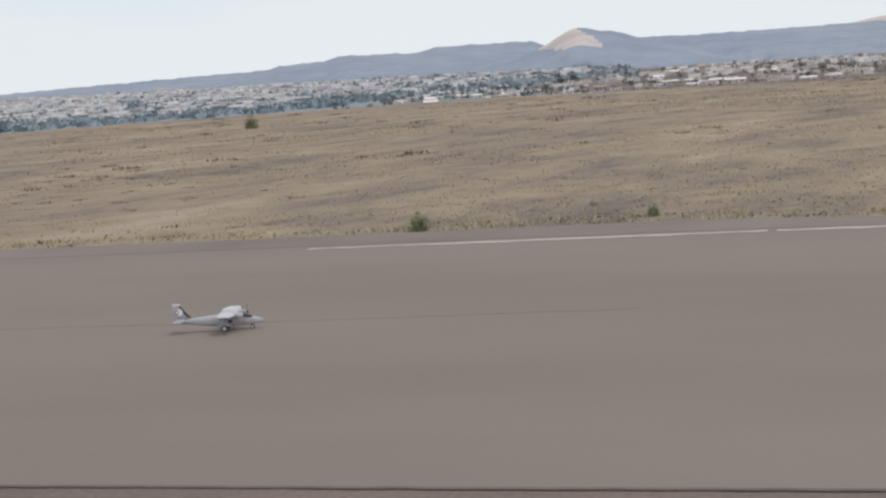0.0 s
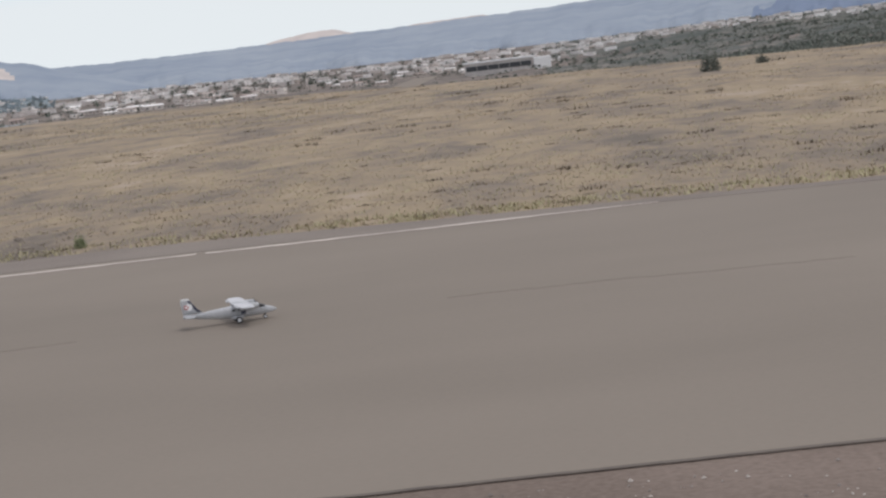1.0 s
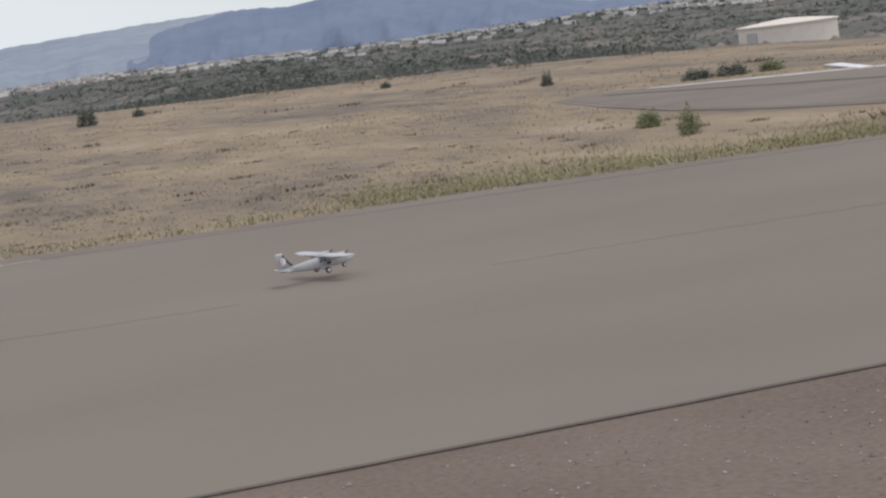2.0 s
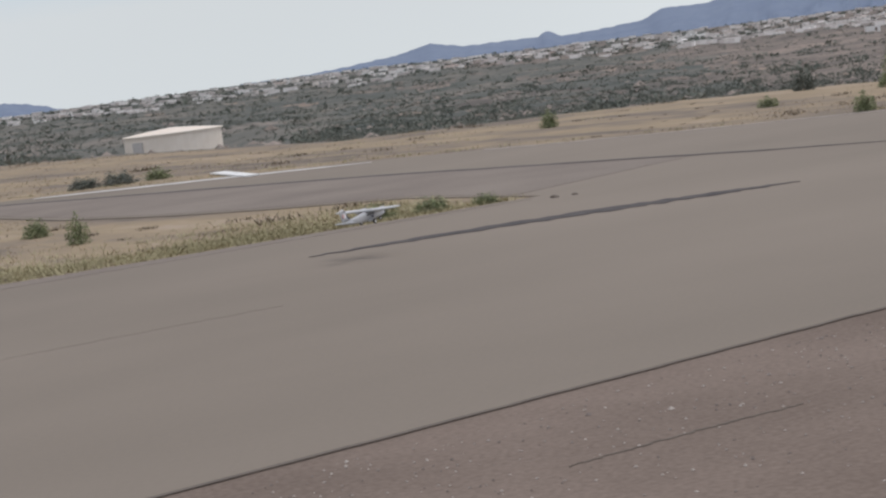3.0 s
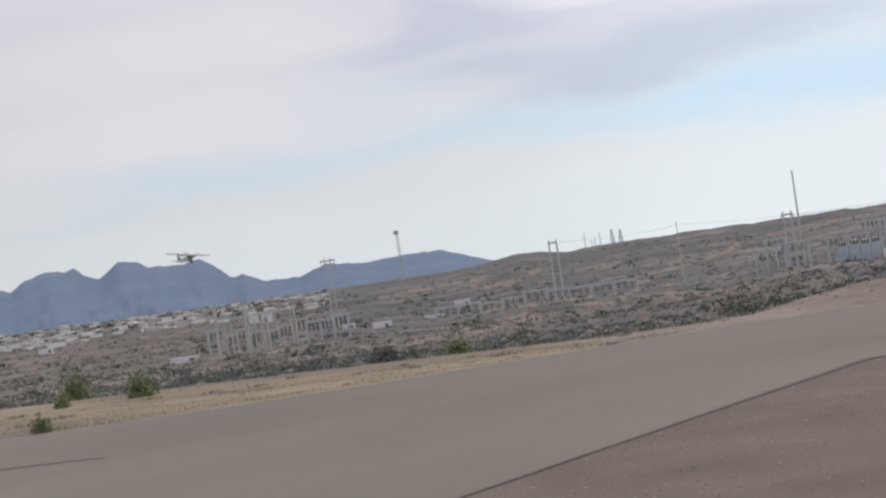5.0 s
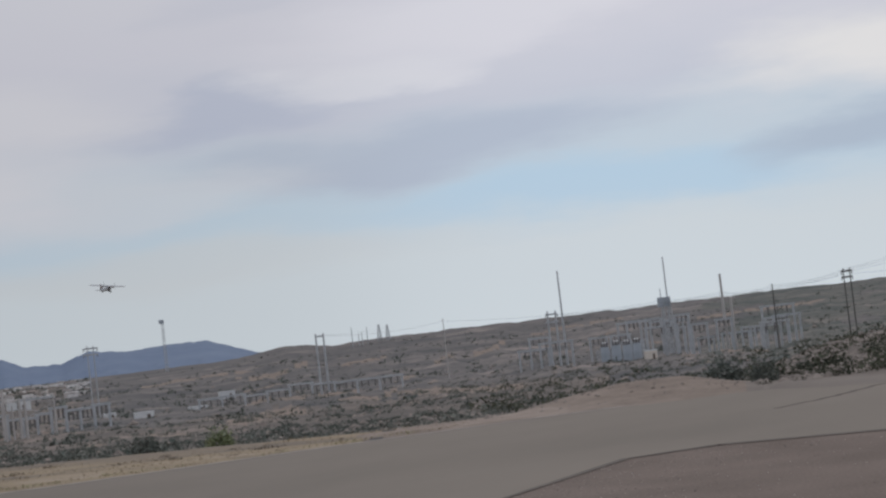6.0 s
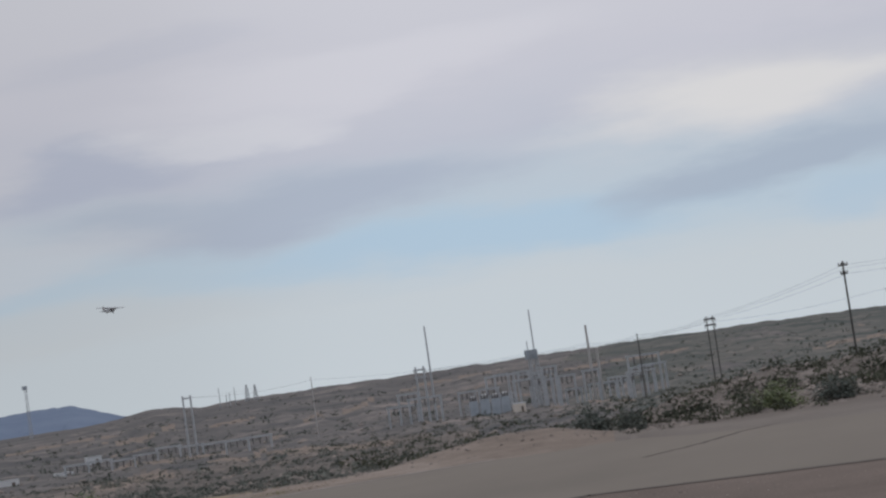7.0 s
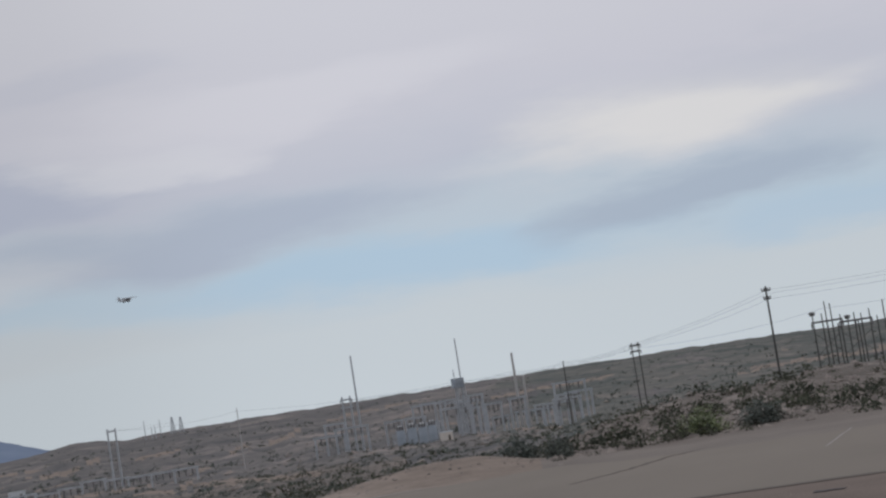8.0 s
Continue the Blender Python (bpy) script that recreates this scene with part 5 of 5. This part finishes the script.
def make_transformer(az, r, w, h, label):
    ob = thing("transformer", label, "transformer", pose(*polar(az, r), 0, 0, -az), group="transformers")
    box_part("body", (w, w * 0.7, h + 0.6), (0, 0, -0.6), M["bluegrey"], ob)
    for s in (-1, 1):
        for k in range(5):
            box_part("radiator", (0.08, w * 0.5, h * 0.7), (s * (w / 2 + 0.12 + 0.16 * k), 0, h * 0.12), M["steel"], ob)
    for k in (-0.3, 0, 0.3):
        bm = bmesh.new()
        loft(bm, [ring(a, b, 8) for a, b in ((0.14, 0), (0.22, 0.15), (0.13, 0.35), (0.2, 0.55), (0.1, 0.8), (0.05, 1.1))])
        part("bushing", bm, M["ceramic"], ob).location = (k * w, 0, h)
    bm = bmesh.new()
    rod(bm, (-w * 0.32, w * 0.2, h + 0.55), (w * 0.32, w * 0.2, h + 0.55), 0.32, 0.32, 12)
    part("oil_tank", bm, M["board"], ob, "pale round oil tank")


for az, w, h in ((72.95, 1.5, 2.6), (73.3, 1.7, 3.1), (73.62, 1.6, 2.9), (73.92, 1.6, 2.9)):
    make_transformer(az, 338, w, h, "grey-blue power transformer with radiators")
make_shed(74.3, 336, 2.2, 1.7, "tan brick control hut in the switchyard", "tank")


def make_wire(pts, sag, label):
    cu = bpy.data.curves.new("power_line", "CURVE")
    cu.dimensions, cu.bevel_depth, cu.bevel_resolution = "3D", 0.016, 1
    sp = cu.splines.new("POLY")
    line = []
    for a, b in zip(pts, pts[1:]):
        a, b = Vector(a), Vector(b)
        for k in range(12):
            f = k / 12
            line.append(a.lerp(b, f) - Vector((0, 0, sag * 4 * f * (1 - f))))
    line.append(Vector(pts[-1]))
    sp.points.add(len(line) - 1)
    for q, v in zip(sp.points, line):
        q.co = (*v, 1)
    cu.materials.append(M["wire"])
    tagged(new("power_line", cu), label, "cable", group="power lines")


def aloft(az, r, el):
    return r * math.sin(radians(az)), r * math.cos(radians(az)), 1.7 + r * math.tan(radians(el))


for d in (0.0, 0.035, 0.09):
    make_wire([aloft(94, 260, 1.75 - d * 3), aloft(84.44 + d, 300, 1.5 - d * 3), aloft(80.3 + d, 320, 0.55 - d), aloft(78.12, 330, 0.33 - d), aloft(76.62, 350, 0.3 - d), aloft(71.6, 348, 0.2 - d)], 0.5, "sagging power line over the switchyard")
make_wire([aloft(94, 250, 1.1), aloft(86.0, 290, 0.7), aloft(80.35, 320, 0.4), aloft(74.95, 350, 0.25), aloft(68.2, 380, 0.4), aloft(64.45, 350, 0.4)], 0.8, "sagging power line over the switchyard")
make_wire([aloft(64.4, 350, 0.42), aloft(65.5, 640, 0.4), aloft(66.4, 640, 0.4)], 0.4, "power line to the hill crest")

# ---- small things on the paving ----
slab("white_marking", [(18.6, 33.7), (17.62, 30.62), (17.85, 30.5), (18.85, 33.5)], 0.004, 0.03, M["board"], "bright white flat marker board on the taxiway", "marker")
strip("crack", [(4.73, 5.94), (5.39, 5.91), (6.01, 5.83)], [0.006, 0.016, 0.006], 0.0, M["seam"], "thin dark crack across the reddish pad", "crack", 0.012, 21, 20)
strip("tar_streak", [(12.2, 9.95), (12.9, 9.85)], [0.01, 0.03], 0.005, M["seam"], "short dark crack in the asphalt", "crack", 0.02, 13)
strip("pad_marking", [(17.0, 2.5), (19.0, 2.5)], [0.06, 0.06], -0.012, M["paint"], "short faded pale line on the pad", "road marking", 0.01, 15)
strip("pad_marking", [(29.1, 2.34), (33.8, 2.2)], [0.03, 0.03], 0.003, M["rim"], "faded pale line on the apron", "road marking", 0.01, 16)
strip("tar_streak", [(21.0, 1.9), (21.0, 1.55)], [0.22, 0.1], 0.005, M["tar"], "short dark tar patch on the pad", "crack", 0.02, 20)
strip("tar_streak", [(28.6, 6.2), (30.5, 5.6), (32.5, 5.3), (34.4, 4.4)], [0.05, 0.10, 0.10, 0.03], 0.005, M["seam"], "dark dirt drift on the apron", "crack", 0.04, 17)
for x, y, s, label in ((13.5, 16.6, 0.055, "dark clod of earth on the asphalt"), (-5.9, 23.2, 0.06, "dark broken stick end in the grass"), (13.72, 16.5, 0.04, "dark clod of earth on the asphalt")):
    bm = bmesh.new()
    bmesh.ops.create_icosphere(bm, subdivisions=2, radius=s)
    for v in bm.verts:
        v.co *= 1 + 0.3 * noise.noise(v.co * 9 / s * 0.1)
        v.co.z = max(v.co.z, -s * 0.3) * 0.45
    ob = new("clod", mesh_of("clod", bm, M["seam"]))
    ob.location = (x, y, s * 0.12 if y < 20 else float(ground_z(x, y)) + 0.03)
    tagged(ob, label, "clod")


# ---- the model aeroplane: x forward, y to its left, z up from the wheels' contact ----
def oval(x, w, zb, zt, n=20, sq=2.6):
    pts = []
    for k in range(n):
        a = k * math.tau / n
        c, s = math.cos(a), math.sin(a)
        pts.append((x, w / 2 * math.copysign(abs(c) ** (2 / sq), c), (zb + zt) / 2 + (zt - zb) / 2 * math.copysign(abs(s) ** (2 / sq), s)))
    return pts


def aerofoil(le, chord, thick, y, z, n=9, vertical=False):
    pts = []
    for k in range(n):
        f = (1 - math.cos(math.pi * k / (n - 1))) / 2
        t = thick * 2.97 * (math.sqrt(f) - 0.35 * f * 3.6 * 0.36 - 0.2 * f * f) * 0.55
        pts.append((le - f * chord, max(t, 0.0004)))
    loop = pts + [(x, -0.45 * t) for x, t in pts[-2:0:-1]]
    return [(x, t, z) if vertical else (x, y, z + t) for x, t in loop]


def make_aeroplane():
    ob = thing("model_aeroplane", "light grey twin-engined high-wing model aeroplane", "model aeroplane")
    P, T = M["plane"], M["plane_top"]
    bm = bmesh.new()
    loft(bm, [oval(x, w, b, t) for x, w, b, t in ((0.292, 0.008, 0.062, 0.070), (0.280, 0.026, 0.054, 0.080), (0.248, 0.050, 0.045, 0.095), (0.195, 0.074, 0.039, 0.111), (0.150, 0.086, 0.036, 0.128), (0.120, 0.090, 0.035, 0.140), (0.05, 0.092, 0.034, 0.141),
        (-0.06, 0.088, 0.037, 0.136), (-0.16, 0.074, 0.048, 0.128), (-0.27, 0.050, 0.066, 0.116), (-0.36, 0.026, 0.082, 0.106), (-0.405, 0.010, 0.088, 0.100))])
    part("fuselage", bm, P, ob, smooth=True)
    # cockpit glazing, set 1 mm proud
    bm = bmesh.new()
    loft(bm, [oval(x, w, b, t) for x, w, b, t in ((0.205, 0.066, 0.098, 0.1125), (0.178, 0.084, 0.098, 0.1245), (0.150, 0.092, 0.100, 0.134), (0.124, 0.0955, 0.102, 0.1425))])
    part("windscreen", bm, M["black"], ob, "dark glazed cockpit windows", True)
    for s in (-1, 1):
        for k in range(4):
            bm = bmesh.new()
            cuboid(bm, 0.092 - 0.042 * k - 0.010, 0.092 - 0.042 * k + 0.010, s * 0.0445, s * 0.0470, 0.098, 0.112)
            part("cabin_window", bm, M["glass_dark"], ob)
        bm = bmesh.new()
        cuboid(bm, 0.02, 0.055, s * 0.0455, s * 0.0472, 0.064, 0.090)
        part("emblem", bm, M["navy"], ob, "dark square emblem")
    # wing halves with a little dihedral and tapered tips
    for s in (-1, 1):
        bm = bmesh.new()
        loft(bm, [aerofoil(le, c, 0.020 * c / 0.145, s * y, z) for y, le, c, z in ((0.0, 0.098, 0.135, 0.142), (0.16, 0.097, 0.132, 0.144), (0.34, 0.090, 0.115, 0.147), (0.415, 0.080, 0.092, 0.148), (0.43, 0.066, 0.064, 0.149))])
        part("wing", bm, T, ob, "pale straight wing", True)
        bm = bmesh.new()
        loft(bm, [aerofoil(-0.028 + dx, 0.030, 0.006, s * y, z + 0.002) for y, dx, z in ((0.20, 0.006, 0.1455), (0.33, 0.016, 0.1475))])
        part("aileron", bm, P, ob)
        # engine
        bm = bmesh.new()
        loft(bm, [[(x, s * 0.125 + r * math.cos(a), 0.131 + r * math.sin(a)) for a in [k * math.tau / 14 for k in range(14)]] for x, r in ((0.150, 0.012), (0.143, 0.022), (0.10, 0.026), (0.03, 0.022), (-0.03, 0.006))])
        part("engine", bm, P, ob, smooth=True)
        # tailplane
        bm = bmesh.new()
        loft(bm, [aerofoil(le, c, 0.009, s * y, 0.098) for y, le, c in ((0.0, -0.310, 0.090), (0.07, -0.318, 0.078), (0.120, -0.332, 0.058), (0.126, -0.342, 0.040))])
        part("tailplane", bm, P, ob, smooth=True)
        # main leg and fairing
        bm = bmesh.new()
        loft(bm, [oval(x, w, b, t, 12) for x, w, b, t in ((0.045, 0.006, 0.038, 0.052), (0.02, 0.05, 0.030, 0.058), (-0.02, 0.05, 0.030, 0.056), (-0.06, 0.006, 0.038, 0.050))])
        bmesh.ops.translate(bm, verts=bm.verts, vec=(0, s * 0.052, 0))
        part("wheel_fairing", bm, P, ob, smooth=True)
        bm = bmesh.new()
        rod(bm, (-0.005, s * 0.055, 0.05), (-0.005, s * 0.078, 0.022), 0.004, 0.003, 8)
        part("leg", bm, M["steel"], ob)
    # fin
    bm = bmesh.new()
    loft(bm, [aerofoil(le, c, 0.010, 0, z, vertical=True) for z, le, c in ((0.100, -0.25, 0.150), (0.125, -0.285, 0.118), (0.175, -0.325, 0.086), (0.205, -0.347, 0.062), (0.212, -0.360, 0.040))])
    part("fin", bm, P, ob, smooth=True)
    bm = bmesh.new()
    loft(bm, [aerofoil(le, c, 0.0125, 0, z, vertical=True) for z, le, c in ((0.112, -0.262, 0.030), (0.130, -0.288, 0.026), (0.175, -0.3235, 0.022), (0.200, -0.3415, 0.020))])
    part("fin_stripe", bm, M["navy"], ob, "dark stripe along the fin's leading edge", True)
    bm = bmesh.new()
    loft(bm, [aerofoil(le, c, 0.0115, 0, z, vertical=True) for z, le, c in ((0.2005, -0.344, 0.064), (0.2135, -0.352, 0.052))])
    part("fin_tip", bm, M["white"], ob, "white fin tip")
    for s in (-1, 1):
        disc = None
        for rad, mat, d in ((0.025, M["white"], 0.0066), (0.015, M["red"], 0.0072), (0.009, M["white"], 0.0078)):
            bm = bmesh.new()
            rod(bm, (-0.352, s * 0.002, 0.153), (-0.352, s * d, 0.153), rad, rad, 18)
            p = part("roundel", bm, mat, disc or ob, "white and red ring emblem on the fin")
            disc = disc or p
    bm = bmesh.new()
    rod(bm, (0.205, 0, 0.06), (0.208, 0, 0.018), 0.0035, 0.0030, 8)
    part("nose_leg", bm, M["steel"], ob)
    moving = []
    for name, x, y, r in (("main_wheel", -0.005, 0.080, 0.023), ("main_wheel", -0.005, -0.080, 0.023), ("nose_wheel", 0.190, 0.0, 0.016)):
        bm = bmesh.new()
        loft(bm, [[(rr * math.cos(a), yy, rr * math.sin(a)) for a in [k * math.tau / 18 for k in range(18)]] for yy, rr in ((-0.008, r * 0.66), (-0.007, r * 0.92), (0.0, r), (0.007, r * 0.92), (0.008, r * 0.66))])
        tyre = part(name, bm, M["rubber"], ob, "black tyre with a white hub", True)
        bm = bmesh.new()
        rod(bm, (0, -0.0095, 0), (0, 0.0095, 0), r * 0.6, r * 0.6, 14)
        part("hub", bm, M["white"], tyre, "white wheel hub")
        bm = bmesh.new()
        cuboid(bm, -r * 0.45, r * 0.45, -0.0102, 0.0102, -0.002, 0.002)
        part("spoke", bm, M["steel"], tyre)
        moving.append((tyre, (x, y, r), "wheel"))
    for s in (-1, 1):
        bm = bmesh.new()
        loft(bm, [[(x, rr * math.cos(a), rr * math.sin(a)) for a in [k * math.tau / 12 for k in range(12)]] for x, rr in ((-0.004, 0.009), (0.004, 0.0085), (0.012, 0.005), (0.016, 0.001))])
        hub = part("propeller", bm, M["black"], ob, "black two-bladed propeller", True)
        for q in (0, 180):
            bm = bmesh.new()
            loft(bm, [[(0.002 + dx, w, z) for dx, w in ((-0.0012, -c), (0.0016, 0), (-0.0012, c), (-0.0016, 0))] for z, c in ((0.006, 0.002), (0.018, 0.0038), (0.038, 0.0038), (0.052, 0.0024), (0.056, 0.001))])
            bmesh.ops.rotate(bm, cent=(0, 0, 0), matrix=Matrix.Rotation(radians(q), 3, "X"), verts=bm.verts)
            part("blade", bm, M["black"], hub)
        moving.append((hub, (0.1445, s * 0.1025, 0.114), "propeller"))
    for c in ob.children_recursive:
        if c not in [m[0] for m in moving] and c.parent is ob:
            tall = c.name.startswith(("fin", "roundel"))
            c.data.transform(Matrix.Diagonal((0.945, 0.82, 1.0 if tall else 0.87, 1.0)))
    return ob, moving


aeroplane, turning = make_aeroplane()


def motions():
    """The take-off: ground roll, lift-off after two seconds, then a climbing turn to the right."""
    # seconds, x, y, z, nose up, bank to the right, heading (degrees from +x towards +y)
    flight = (
        (0.0, -5.96, 12.42, 0.0, 0, 0, 18), (0.5, -3.87, 12.78, 0.0, 0, 0, 17), (1.0, -1.87, 13.10, 0.0, 0, 0, 16), (1.2, -0.98, 13.2, 0.0, 0.5, 0, 16), (1.8, 2.1, 13.42, 0.02, 2, 0, 18),
        (2.3, 5.02, 13.68, 0.095, 3, 1, 22), (2.5, 6.36, 13.78, 0.125, 4, 0, 23), (2.8, 7.89, 14.12, 0.2, 5, -1, 21), (3.0, 9.53, 14.44, 0.295, 5, -2, 20), (3.3, 11.2, 14.76, 0.5, 7, 0, 17), (3.5, 12.74, 15.02, 0.71, 9, 2, 14), (3.8, 14.62, 15.45, 1.0, 9, 5, 13), (4.0, 16.17, 15.78, 1.24, 9, 8, 13), (4.3, 18.0, 16.13, 1.54, 9, 10, 13), (4.5, 19.63, 16.43, 1.80, 8, 11, 13), (4.7, 20.9, 16.75, 1.97, 8, 11, 13),
        (5.0, 23.46, 17.38, 2.37, 8, 10, 13), (5.2, 25.05, 17.92, 2.55, 8, 9, 13), (6.3, 33.9, 19.69, 3.54, 7, 9, 11), (6.5, 35.62, 19.88, 3.74, 7, 8, 8), (7.0, 39.93, 20.74, 4.22, 7, 7, 2), (7.5, 44.72, 21.67, 4.88, 7, 6, -6), (8.0, 49.74, 22.75, 5.62, 7, 3, -8),
    )
    walk(aeroplane, [(t, pose(x, y, z, bank, -nose, turn)) for t, x, y, z, nose, bank, turn in flight])
    for ob, at, kind in turning:
        rows = []
        a = 0.0
        for k in range(241):
            rows.append((k / 30, pose(*at, 0, a, 0) if kind == "wheel" else pose(*at, a, 0, 0)))
            a += 70.0 if kind == "propeller" else max(0.0, min(70.0, 70.0 * (4.5 - k / 30) / 2.5))
        walk(ob, rows)


motions()
